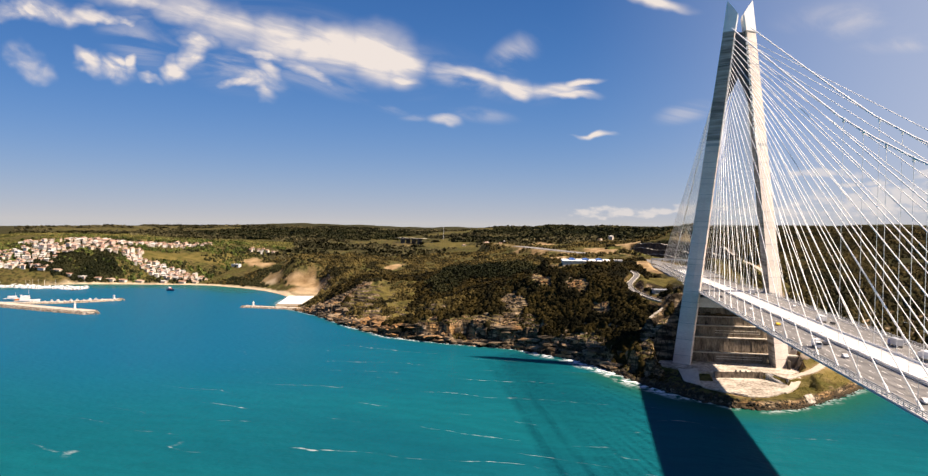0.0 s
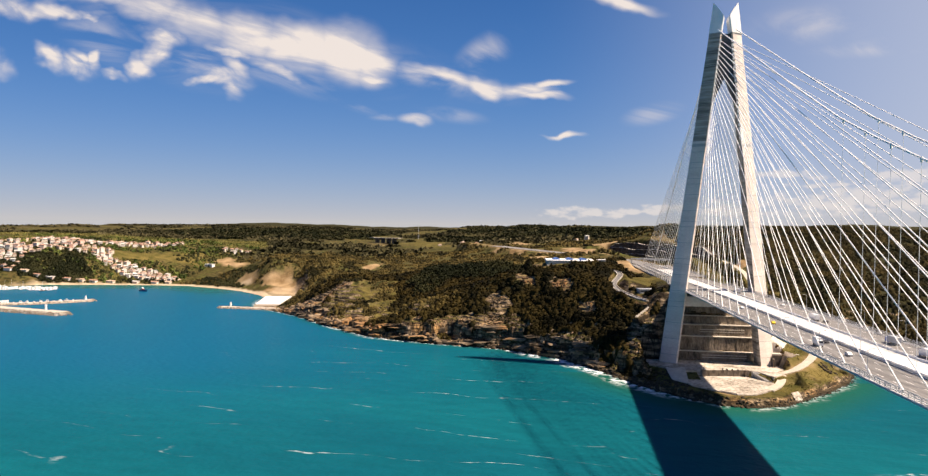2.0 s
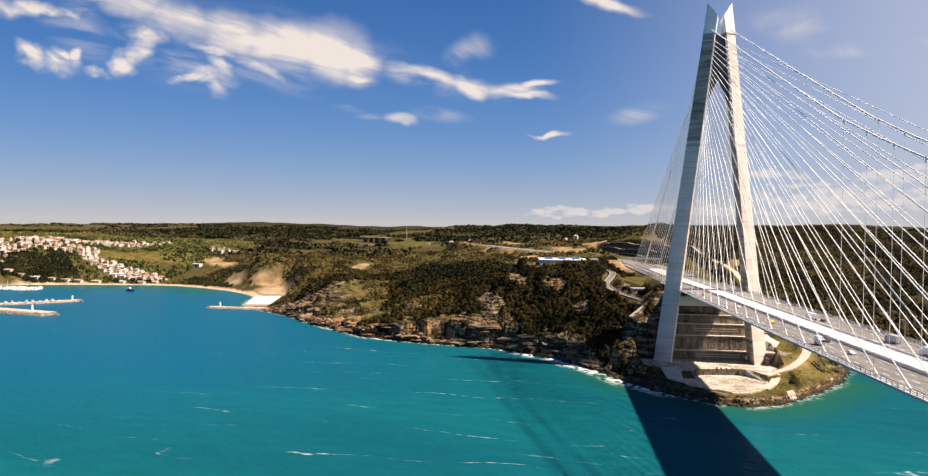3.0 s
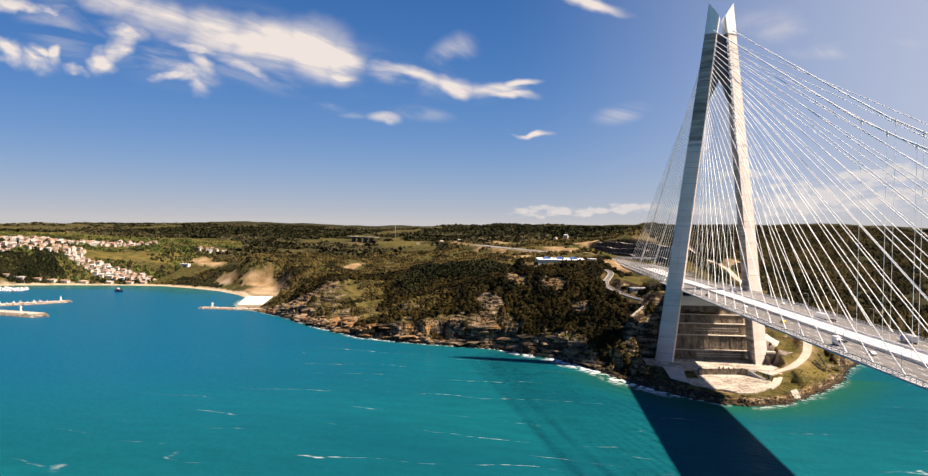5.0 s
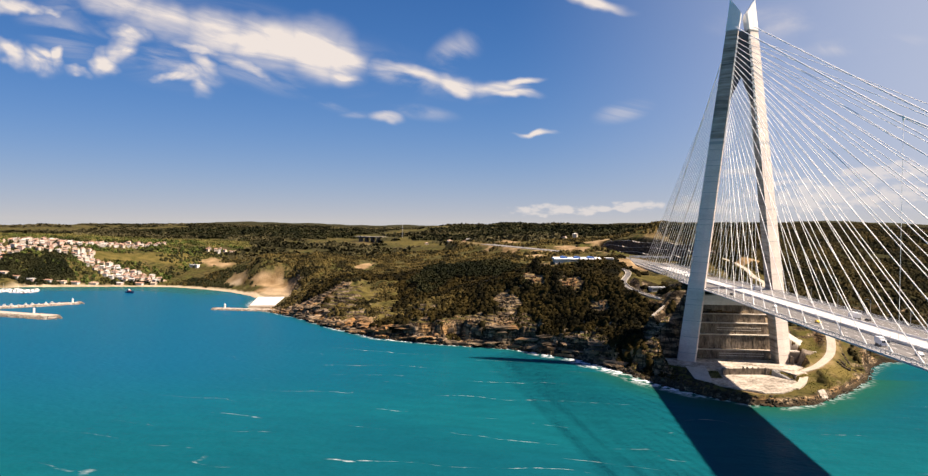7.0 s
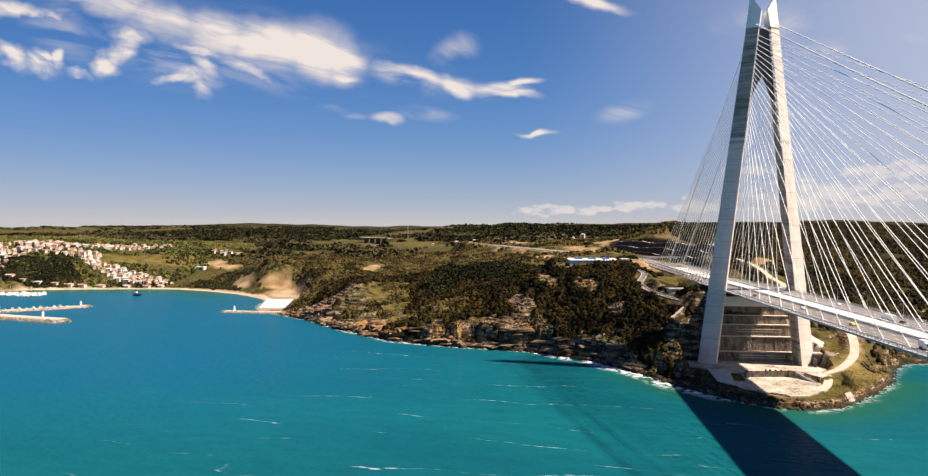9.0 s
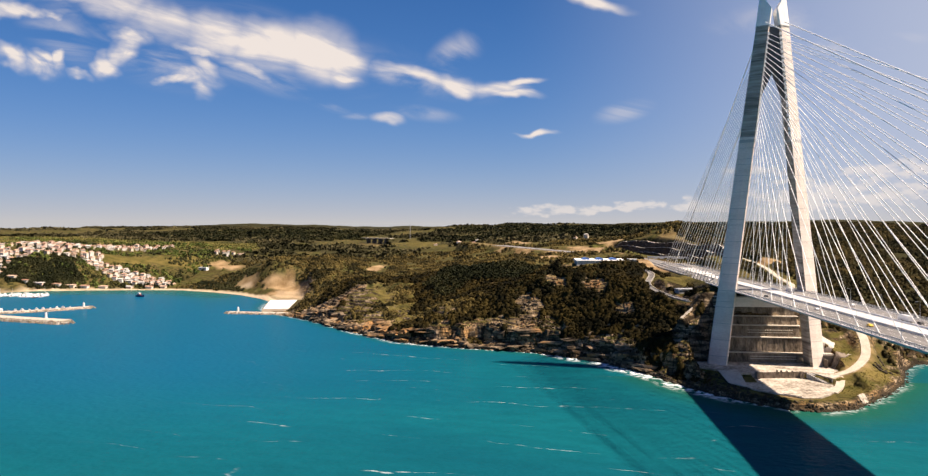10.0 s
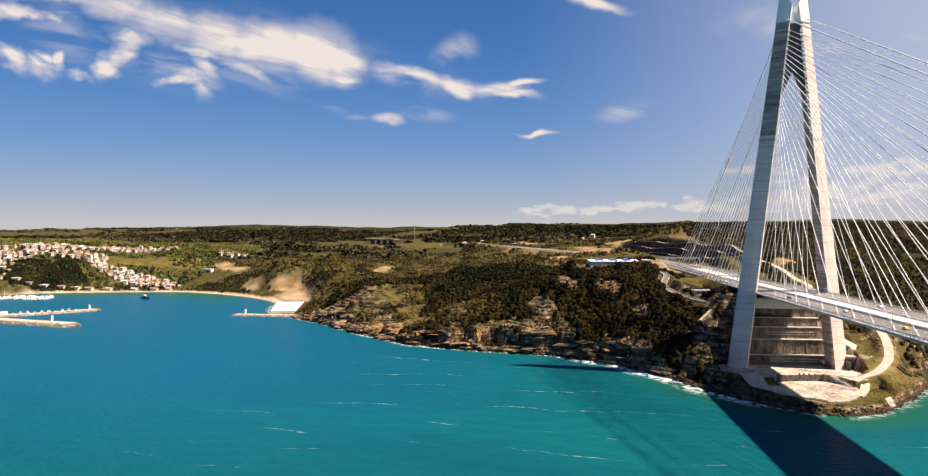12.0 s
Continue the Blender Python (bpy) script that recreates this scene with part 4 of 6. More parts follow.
# dark stepped rock cutting along the outside of the motorway bend
rockcut = thing("rock_cutting", "dark stepped rock cutting with pale benches beside the motorway", "cutting", kind="structure")
MAT["cut_rock"] = surface("cut_rock", (0.018, 0.013, 0.009), (0.10, 0.065, 0.038), 0.95, 9, 1.8, 0.8, stretch=(1, 1, 0.5))
rc = random.Random(12)
for tier in range(3):
    line = dense(CUT_LINE, 5.0)
    z0 = 69.5 + 9.0 * tier
    fronts = []
    for i, p in enumerate(line):
        w = line[min(i + 1, len(line) - 1)] - line[max(i - 1, 0)]
        n = Vector((w.y, -w.x, 0)).normalized()
        n = -n if n.x > 0 else n
        fade = min(1.0, (len(line) - 1 - i) / 9 + 0.1, i / 6 + 0.15)
        top = z0 + (8.4 + 1.3 * math.sin(i * 0.31 + 2 * tier) + rc.uniform(-0.5, 0.5)) * (fade if tier else 1.0)
        fronts.append((p + n * (7.5 * tier + 3.0 * math.sin(i * 0.33 + 1.7 * tier) + rc.uniform(-0.7, 0.7)), n, top))
    for first in range(0, len(fronts) - 1, 4):
        run = fronts[first:first + 5]
        bm = bmesh.new()
        loft(bm, [[Vector((*(q + k * (2.6 * u + rc.uniform(-0.6, 0.6))).xy, z0 - 2 + (top - z0 + 2) * u)) for u in (0, 0.3, 0.55, 0.8, 1)]
                  + [Vector((*(q + k * 10).xy, top)), Vector((*(q + k * 10).xy, z0 - 2))] for q, k, top in run])
        part("rock_face", bm, MAT["cut_rock"], rockcut)
    bm = bmesh.new()
    loft(bm, [[Vector((*(q + k * 2.0).xy, top + 0.02)), Vector((*(q + k * 2.0).xy, top + 0.45)), Vector((*(q + k * 4.2).xy, top + 0.45)), Vector((*(q + k * 4.2).xy, top + 0.02))] for q, k, top in fronts])
    part("bench", bm, MAT["bench"], rockcut)

# bridge abutment under the land end of the deck
abut = thing("abutment", "dark concrete abutment under the end of the deck", "abutment", kind="structure")
bm = bmesh.new()
box(bm, -92, -74, -31, 31, 50, 66.2)
part("body", bm, MAT["concrete"], abut)
for y in (-24, -8, 8, 24):
    bm = bmesh.new()
    tube(bm, (-52, y - 2, 50), (-52, y - 2, 66.0), 1.6, 12)
    part("pier", bm, MAT["concrete"], abut)


def angular_rock(rng_, size, flat=0.7):
    """A broken block: a jittered, cut ball of a few faces."""
    bm = bmesh.new()
    bmesh.ops.create_icosphere(bm, subdivisions=1, radius=1)
    for v in bm.verts:
        v.co *= rng_.uniform(0.72, 1.15)
        v.co.z *= flat
        v.co = Vector((round(v.co.x * 2.2) / 2.2 * 0.5 + v.co.x * 0.5, round(v.co.y * 2.2) / 2.2 * 0.5 + v.co.y * 0.5, v.co.z)) * size
    me = bpy.data.meshes.new("rock")
    bm.to_mesh(me)
    bm.free()
    return me


def rock_field(name, label, pts, sizes, material, seed, flat=0.75, tilt=0.5):
    """Many broken rocks joined into one mesh."""
    r = random.Random(seed)
    kinds = []
    for k in range(10):
        me = angular_rock(r, 1.0, flat)
        co = np.array([v.co[:] for v in me.vertices])
        fc = np.array([p.vertices[:] for p in me.polygons])
        kinds.append((co, fc))
        bpy.data.meshes.remove(me)
    V_, F_, base = [], [], 0
    for p, s in zip(pts, sizes):
        co, fc = kinds[r.randrange(10)]
        rot = np.array(Euler((r.uniform(-tilt, tilt), r.uniform(-tilt, tilt), r.uniform(0, 6.28))).to_matrix())
        V_.append((co * s * np.array([1, r.uniform(0.6, 1.2), 1])) @ rot.T + p)
        F_.append(fc + base)
        base += len(co)
    co, fc = np.concatenate(V_), np.concatenate(F_)
    me = bpy.data.meshes.new(name)
    me.vertices.add(len(co))
    me.vertices.foreach_set("co", co.ravel())
    me.loops.add(fc.size)
    me.loops.foreach_set("vertex_index", fc.ravel())
    me.polygons.add(len(fc))
    me.polygons.foreach_set("loop_start", np.arange(len(fc)) * 3)
    me.update()
    return tagged(mesh_part(name, me, material), label, "rocks", kind="stuff")


def island_rock_material(name, colours, wet=True):
    m = bpy.data.materials.new(name)
    m.use_nodes = True
    t = m.node_tree
    N, L = t.nodes.new, t.links.new
    b = t.nodes["Principled BSDF"]
    b.inputs["Roughness"].default_value, b.inputs["Specular IOR Level"].default_value = 0.9, 0.2
    geo, rp, co, nz = N("ShaderNodeNewGeometry"), N("ShaderNodeValToRGB"), N("ShaderNodeTexCoord"), N("ShaderNodeTexNoise")
    L(geo.outputs["Random Per Island"], rp.inputs[0])
    els = rp.color_ramp.elements
    while len(els) < len(colours):
        els.new(0.5)
    for k, (e, c) in enumerate(zip(els, colours)):
        e.position, e.color = k / (len(colours) - 1), (*c, 1)
    nz.inputs["Scale"].default_value, nz.inputs["Detail"].default_value = 0.6, 5
    L(co.outputs["Object"], nz.inputs[0])
    mx = N("ShaderNodeMix")
    mx.data_type, mx.blend_type = "RGBA", "MULTIPLY"
    mx.inputs["Factor"].default_value = 0.6
    L(rp.outputs[0], mx.inputs["A"]), L(nz.outputs[0], mx.inputs["B"])
    L(mx.outputs["Result"], b.inputs["Base Color"])
    bp = N("ShaderNodeBump")
    bp.inputs["Strength"].default_value, bp.inputs["Distance"].default_value = 0.6, 0.7
    L(nz.outputs[0], bp.inputs["Height"]), L(bp.outputs[0], b.inputs["Normal"])
    return m


MAT["shore_rock"] = island_rock_material("shore_rock", [(0.030, 0.024, 0.017), (0.075, 0.058, 0.038), (0.05, 0.04, 0.028)])
MAT["armour_rock"] = island_rock_material("armour_rock", [(0.24, 0.20, 0.15), (0.40, 0.34, 0.26), (0.32, 0.27, 0.20)])


def coast_points(first, last, spacing, seed, inland):
    """Random places along the shore between two coast corners."""
    r = random.Random(seed)
    out = []
    for i in range(first, last):
        a, b = Vector((*COAST[i], 0)), Vector((*COAST[i + 1], 0))
        n = Vector((b.y - a.y, a.x - b.x, 0)).normalized()
        for k in range(int((b - a).length / spacing)):
            out.append(a + (b - a) * r.random() - n * r.uniform(*inland))
    return out
# ---------------------------------------------------------------- rocks on the shore
rr = np.random.default_rng(4)
pts = [np.array([p.x, p.y, max(land(p.x, p.y) - 0.2, 0.1)]) for p in coast_points(14, 26, 1.1, 1, (-2.5, 6))]
rock_field("shore_rocks", "dark wet boulders along the waterline", pts, rr.uniform(0.8, 2.6, len(pts)), MAT["shore_rock"], 2)
pts = [np.array([p.x, p.y, max(land(p.x, p.y) - 0.2, 0.05)]) for p in coast_points(26, 33, 0.6, 8, (-2.5, 3.5))]
rock_field("shore_rocks", "small dark boulders below the grassy slope", pts, rr.uniform(0.35, 1.1, len(pts)), MAT["shore_rock"], 9)
def strata_material():
    """Bedded sandstone: grey-tan and rusty beds, tint by block, dark weathered streaks and joints."""
    m = bpy.data.materials.new("bedded_sandstone")
    m.use_nodes = True
    t = m.node_tree
    N, L = t.nodes.new, t.links.new
    b = t.nodes["Principled BSDF"]
    b.inputs["Roughness"].default_value, b.inputs["Specular IOR Level"].default_value = 0.9, 0.15
    co, geo = N("ShaderNodeTexCoord"), N("ShaderNodeNewGeometry")

    def noise_at(size, detail, stretch=(1, 1, 1)):
        mp, n = N("ShaderNodeMapping"), N("ShaderNodeTexNoise")
        mp.inputs["Scale"].default_value = stretch
        n.inputs["Scale"].default_value, n.inputs["Detail"].default_value = 1 / size, detail
        L(co.outputs["Object"], mp.inputs[0]), L(mp.outputs[0], n.inputs[0])
        return n.outputs[0]

    def ramp(v, a, c, lo=0.0, hi=1.0):
        r = N("ShaderNodeMapRange")
        for key, val in (("From Min", a), ("From Max", c), ("To Min", lo), ("To Max", hi)):
            r.inputs[key].default_value = val
        L(v, r.inputs[0])
        return r.outputs[0]

    def blend(f, a, c, kind="MIX"):
        x = N("ShaderNodeMix")
        x.data_type, x.blend_type = "RGBA", kind
        if isinstance(f, float):
            x.inputs["Factor"].default_value = f
        else:
            L(f, x.inputs["Factor"])
        for sock, val in (("A", a), ("B", c)):
            if isinstance(val, tuple):
                x.inputs[sock].default_value = (*val, 1)
            else:
                L(val, x.inputs[sock])
        return x.outputs["Result"]

    rock = blend(ramp(geo.outputs["Random Per Island"], 0.0, 1.0), (0.07, 0.055, 0.038), (0.30, 0.225, 0.15))
    rock = blend(ramp(noise_at(45, 3), 0.50, 0.62), rock, (0.28, 0.155, 0.065))
    beds = noise_at(1.5, 4, (0.12, 0.12, 1.0))
    rock = blend(ramp(beds, 0.50, 0.36, 0.0, 0.85), rock, (0.045, 0.034, 0.024))
    rock = blend(ramp(noise_at(13, 5, (1, 1, 0.35)), 0.50, 0.62, 0.0, 0.9), rock, (0.036, 0.029, 0.021))
    L(rock, b.inputs["Base Color"])
    bp = N("ShaderNodeBump")
    bp.inputs["Strength"].default_value, bp.inputs["Distance"].default_value = 0.7, 0.8
    L(beds, bp.inputs["Height"]), L(bp.outputs[0], b.inputs["Normal"])
    return m


MAT["strata"] = strata_material()
g_slope_x, g_slope_y = np.gradient(gz, GX, axis=0), np.gradient(gz, GY, axis=1)
g_steep = np.hypot(g_slope_x, g_slope_y)


def strata_field(name, label, places, seed, width, deep, tall, dip=0.06, lift=0.25):
    """Jointed rock beds: blocks set square to the slope and stacked on common bedding levels."""
    r = np.random.default_rng(seed)
    corners = np.array([(x, y, z) for z in (-0.5, 0.15, 0.5) for x, y in ((-0.5, -0.5), (0.5, -0.5), (0.5, 0.5), (-0.5, 0.5))])
    faces = [(3, 2, 1, 0), (8, 9, 10, 11)] + [(k + j, k + (j + 1) % 4, k + 4 + (j + 1) % 4, k + 4 + j) for k in (0, 4) for j in range(4)]
    V_, F_ = [], []
    for px, py in places:
        one = np.array([px]), np.array([py])
        ax, ay = float(bilinear(g_slope_x, *one)[0]), float(bilinear(g_slope_y, *one)[0])
        yaw = math.atan2(-ay, -ax) + r.normal() * 0.45
        w, d, h = r.uniform(*width), r.uniform(*deep), r.uniform(*tall)
        v = corners * (1 + r.uniform(-0.3, 0.3, corners.shape))
        v[8:, :2] *= r.uniform(0.62, 0.98)
        v = v * np.array([d, w, h])
        v[:, 2] += v[:, 1] * dip + v[:, 0] * r.uniform(-0.05, 0.05)
        c, q = math.cos(yaw), math.sin(yaw)
        z = land(px, py)
        z = z + 0.5 * (round(z / 3.1) * 3.1 - z) - h * (0.5 - lift)
        V_.append(np.stack([px + v[:, 0] * c - v[:, 1] * q, py + v[:, 0] * q + v[:, 1] * c, z + v[:, 2]], -1))
        F_ += [tuple(i + 12 * (len(V_) - 1) for i in f) for f in faces]
    me = bpy.data.meshes.new(name)
    me.from_pydata(np.concatenate(V_).tolist(), [], F_)
    me.update()
    return tagged(mesh_part(name, me, MAT["strata"]), label, "rocks", kind="stuff")


places = []
for p in coast_points(14, 23, 0.30, 3, (0.5, 24)):
    steep = bilinear(g_steep, np.array([p.x]), np.array([p.y]))[0]
    if steep > 0.7 and fbm(p.x, p.y, 30, 3, 66) + 0.25 * steep > 0.12:
        places.append((p.x, p.y))
strata_field("cliff_strata", "jointed tan and rusty sandstone beds of the sea cliff", [q for q in places[::6] if q[0] < -125], 5, (6.0, 24.0), (4.0, 9.0), (2.0, 5.5), 0.10, 0.06)
strata_field("cliff_strata", "upright dark and tan buttresses of the sea cliff", [q for q in places[::6] if q[0] >= -125], 15, (3.0, 9.0), (3.0, 6.5), (4.0, 11.0), 0.14, 0.0)
strata_field("cliff_strata", "small broken sandstone blocks on the sea cliff", places[1::5], 6, (1.0, 4.2), (1.0, 3.4), (0.8, 3.0), 0.12, 0.15)
pts = [np.array([p.x, p.y, land(p.x, p.y) - 0.2]) for p in coast_points(23, 28, 0.16, 6, (1, 17))]
pts = [p for p in pts if p[2] < 3.4]
rock_field("armour_rocks", "dark boulder slope in front of the apron", pts, rr.uniform(0.5, 1.25, len(pts)), MAT["shore_rock"], 7)
# weathered outcrops between the shrubs
for cx, cy, rx, ry in OUTCROPS[:6]:
    pts = []
    for k in range(int(rx * ry * 0.38)):
        a, q = rr.uniform(0, 6.28), math.sqrt(rr.uniform(0, 1))
        u, v = rx * q * math.cos(a), ry * q * math.sin(a)
        x, y = cx + 0.7 * (u - v), cy + 0.7 * (u + v)
        pts.append((x, y))
    strata_field("outcrop", "weathered brown rock outcrop between the shrubs", pts, 40 + rx, (1.5, 6.5), (1.2, 4.0), (0.9, 3.0), 0.1, 0.3)
pts = []
for cx, cy in ((24, 80), (20, 84), (4, 92), (1, 96)):
    for k in range(16):
        u = rr.uniform(-6, 6)
        x, y = cx + 0.55 * u + rr.uniform(-1, 1), cy + 0.8 * u + rr.uniform(-1, 1)
        pts.append(np.array([x, y, land(x, y) + 0.1]))
rock_field("outcrop", "dark rock clefts in the grassy slope", pts, rr.uniform(0.8, 2.0, len(pts)), MAT["shore_rock"], 60)
strata_field("ledge_slabs", "long flat sandstone ledges above the waterline", [(p.x, p.y) for p in coast_points(14, 22, 5, 15, (0.5, 8))], 16, (9, 24), (5, 10), (1.2, 3.0), 0.05, 0.25)
pts = []
for k in range(260):
    x, y = rr.uniform(30, 78), rr.uniform(-70, -36)
    if shore_distance(np.array([x]), np.array([y]))[0] > 1 and x > 37 + 0.3 * (y + 42):
        pts.append(np.array([x, y, land(x, y) - 0.1]))
rock_field("armour_rocks", "dark broken rocks below the tower leg", pts, rr.uniform(0.6, 1.9, len(pts)), MAT["shore_rock"], 71)
places = []
for k in range(150):
    u, v = rr.uniform(-24, 24), rr.normal() * 6
    places.append((-312 - 0.45 * u + 0.9 * v, -440 + 0.9 * u + 0.45 * v))
strata_field("outcrop", "banded brown rock slabs above the little harbour", places, 81, (2.5, 6.5), (1.5, 4.0), (0.7, 1.6), 0.12, 0.3)
places = [(-338 + 1.15 * u + 6 * rr.normal(), -532 + 1.25 * u + 6 * rr.normal()) for u in rr.uniform(0, 58, 130)]
places = [q for q in places if shore_distance(np.array([q[0]]), np.array([q[1]]))[0] > 1.5]
strata_field("outcrop", "blocky rusty and pink rock on the low cape", places, 82, (3.0, 13.0), (2.5, 8.0), (2.0, 6.5), 0.1, 0.3)
# ---------------------------------------------------------------- the bridge
bridge = thing("suspension_bridge", "pale concrete and steel bridge with fanned white stay cables", "bridge")


def deck_z(x):
    """Road level along the bridge: a gentle crest."""
    return 71.7 + 0.0075 * x - 0.0000045 * x * x


def deck_y(x):
    """The deck's axis, which swings slightly seaward along the main span."""
    return -2.0 - 0.015 * min(max(x, 0.0), 260.0)


def fall(y):
    """Crossfall of the deck towards both edges."""
    return -0.018 * abs(y)


LEG_FOOT, LEG_TOP = 11.5, 292.0


def leg_frame(z, side=1):
    """Distance of the leg's axis from the bridge axis, and its size, at a height."""
    k = (z - LEG_FOOT) / (LEG_TOP - LEG_FOOT)
    foot, head = (36.2, 6.6) if side > 0 else (40.4, 7.6)
    return foot + (head - foot) * k, 1.0 + (0.66 - 1.0) * k


def leg_ring(z, side, grow=0.0):
    axis_y, k = leg_frame(z, side)
    sec = ((9.0, -3.4), (6.0, 2.6), (1.6, 9.2), (-1.6, 9.2), (-6.0, 2.6), (-9.0, -3.4), (-7.4, -5.0), (7.4, -5.0))
    c = Vector((0.0, 1.2))
    return [Vector(((x - 0) * k + math.copysign(grow, x), side * (axis_y + o * k + (grow if o > c.y else -grow)), z)) for x, o in sec]


def add_leg(side):
    bm = bmesh.new()
    zs = [4.0, LEG_FOOT]
    lift = 4.6
    while zs[-1] + lift < LEG_TOP:
        zs.append(zs[-1] + lift)
    zs.append(LEG_TOP)
    loft(bm, [leg_ring(z, side) for z in zs])
    bm.normal_update()
    # faces turned from the sun take darker concrete: shade painted in, with weathering
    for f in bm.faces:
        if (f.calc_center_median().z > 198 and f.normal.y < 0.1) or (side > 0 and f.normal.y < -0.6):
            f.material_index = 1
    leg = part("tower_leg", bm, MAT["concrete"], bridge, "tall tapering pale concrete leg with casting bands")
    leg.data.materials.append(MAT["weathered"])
    # casting bands: thin raised rings
    rnd = random.Random(5 if side < 0 else 6)
    for i, z in enumerate(zs[2:-1]):
        if i % 3 == 0 or rnd.random() < 0.2:
            bm = bmesh.new()
            loft(bm, [leg_ring(z - 0.16, side, 0.07), leg_ring(z + 0.16, side, 0.07)])
            part("casting_band", bm, MAT["joint"], leg)
    bm = bmesh.new()
    loft(bm, [leg_ring(195.5, side, 0.12), leg_ring(197.8, side, 0.12)])
    part("collar", bm, MAT["joint"], leg)
    # crown: pale steel cladding cut off on a slant that drops inwards
    bm = bmesh.new()
    low, high = leg_ring(LEG_TOP, side, 0.2), leg_ring(LEG_TOP, side, 0.2)
    inner, outer = min(abs(p.y) for p in high), max(abs(p.y) for p in high)
    top = []
    for p in high:
        u = (abs(p.y) - inner) / (outer - inner)
        top.append(Vector((p.x * (0.9 - 0.45 * u), side * (abs(p.y) - 1.9 - 1.2 * u), LEG_TOP + 12.5 + 14.5 * u ** 0.8)))
    loft(bm, [low, top])
    crown = part("crown", bm, MAT["white"], leg, "white steel tip cut on a slant")
    bm = bmesh.new()
    a = leg_ring(LEG_TOP - 0.4, side, 0.3)
    loft(bm, [a, leg_ring(LEG_TOP + 0.5, side, 0.3)])
    part("crown_rim", bm, MAT["joint"], crown)
    return leg


for s in (-1, 1):
    add_leg(s)

# dark cross head between the legs, with an arrow-shaped opening below
bm = bmesh.new()
rows = []
for x in (-4.2, 4.2):
    ring = [Vector((x, 0, 256))]
    for z, side in ((232, 1), (LEG_TOP - 0.6, 1), (LEG_TOP - 0.6, -1), (232, -1)):
        ay, k = leg_frame(z, side)
        ring.append(Vector((x, side * (ay - 4.9 * k), z)))
    rows.append(ring)
loft(bm, rows)
part("cross_head", bm, MAT["dark_steel"], bridge, "dark cladding between the tower tops")

# cross beam under the deck
bm = bmesh.new()
loft(bm, [[Vector((x, y, z)) for x, z in ((-6, 58), (6, 58), (6, 66), (-6, 66))] for y in (-30, 30)])
part("cross_beam", bm, MAT["concrete"], bridge)

# girder: a streamlined box swept along the road line

def swept(profile, x0=-330, x1=870, step=20.0):
    bm = bmesh.new()
    n = int((x1 - x0) / step)
    loft(bm, [[Vector((x0 + step * k, y + deck_y(x0 + step * k), deck_z(x0 + step * k) + z + fall(y))) for y, z in profile] for k in range(n + 1)])
    return bm


girder = part("girder", swept(((-28.6, -0.7), (-18.5, -4.4), (18.5, -4.4), (28.6, -0.7), (28.0, -0.25), (-28.0, -0.25)), -90), MAT["steel"], bridge, "pale grey streamlined steel box girder")
for s in (-1, 1):
    part("carriageway", swept(((s * 7.7, -0.24), (s * 26.0, -0.24), (s * 26.0, 0), (s * 7.7, 0)), -200), MAT["asphalt"], girder, "grey four-lane asphalt carriageway")
    part("walkway", swept(((s * 26.0, -0.24), (s * 28.4, -0.24), (s * 28.4, 0.22), (s * 26.0, 0.22)), -90), MAT["walkway"], girder)
    part("wind_fairing", swept(((s * 28.4, -0.7), (s * 29.3, -0.45), (s * 29.3, 0.1), (s * 28.4, 0.2)), -90), MAT["walkway"], girder)
    part("parapet", swept(((s * 7.3, -0.2), (s * 7.7, -0.2), (s * 7.6, 1.3), (s * 7.4, 1.3)), -60), MAT["white"], girder)
    for y in (25.6, 8.3):
        part("crash_rail", swept(((s * (y - 0.1), 0.55), (s * (y + 0.1), 0.55), (s * (y + 0.1), 1.05), (s * (y - 0.1), 1.05)), -200), MAT["guard"], girder)
    for z in (0.55, 1.05, 1.7):
        part("hand_rail", swept(((s * 28.4, z), (s * 28.6, z), (s * 28.6, z + 0.2), (s * 28.4, z + 0.2)), -90), MAT["guard"], girder)
dash_me = bpy.data.meshes.new("lane_marking")
bm = bmesh.new()
box(bm, -2.5, 2.5, -0.12, 0.12, -0.01, 0.014)
bm.to_mesh(dash_me)
bm.free()
dash_me.materials.append(MAT["white"])
for s in (-1, 1):
    for y in (12.4, 16.9, 21.4):
        for k in range(48):
            x = 0 + 12.0 * k
            ob = new("lane_marking", dash_me)
            ob.parent = girder
            ob.location = (x, s * y + deck_y(x), deck_z(x) + fall(y))
            ob.rotation_euler = (0, -math.atan(0.0075 - 0.000009 * x), 0)
    for y in (9.0, 25.0):
        part("edge_line", swept(((s * y - 0.1, -0.02), (s * y + 0.1, -0.02), (s * y + 0.1, 0.012), (s * y - 0.1, 0.012)), -190), MAT["white"], girder)
    part("drain_strip", swept(((s * 5.5, 0.2), (s * 7.2, 0.2), (s * 7.2, 0.262), (s * 5.5, 0.262)), -190), MAT["walkway"], girder, "grey drain strip along the rail deck")
part("rail_bed", swept(((-7.3, -0.2), (7.3, -0.2), (7.3, 0.25), (-7.3, 0.25)), -200), MAT["ballast"], girder, "white railway deck between the carriageways")

# rail posts along both edges
post_me = bpy.data.meshes.new("rail_post")
bm = bmesh.new()
box(bm, -0.11, 0.11, -0.1, 0.1, 0.2, 2.0)
bm.to_mesh(post_me)
bm.free()
post_me.materials.append(MAT["guard"])
for s in (-1, 1):
    for k in range(150):
        x = -84 + 4.0 * k
        ob = new("rail_post", post_me)
        ob.parent = girder
        ob.location = (x, s * 28.5 + deck_y(x), deck_z(x) + fall(28.5))

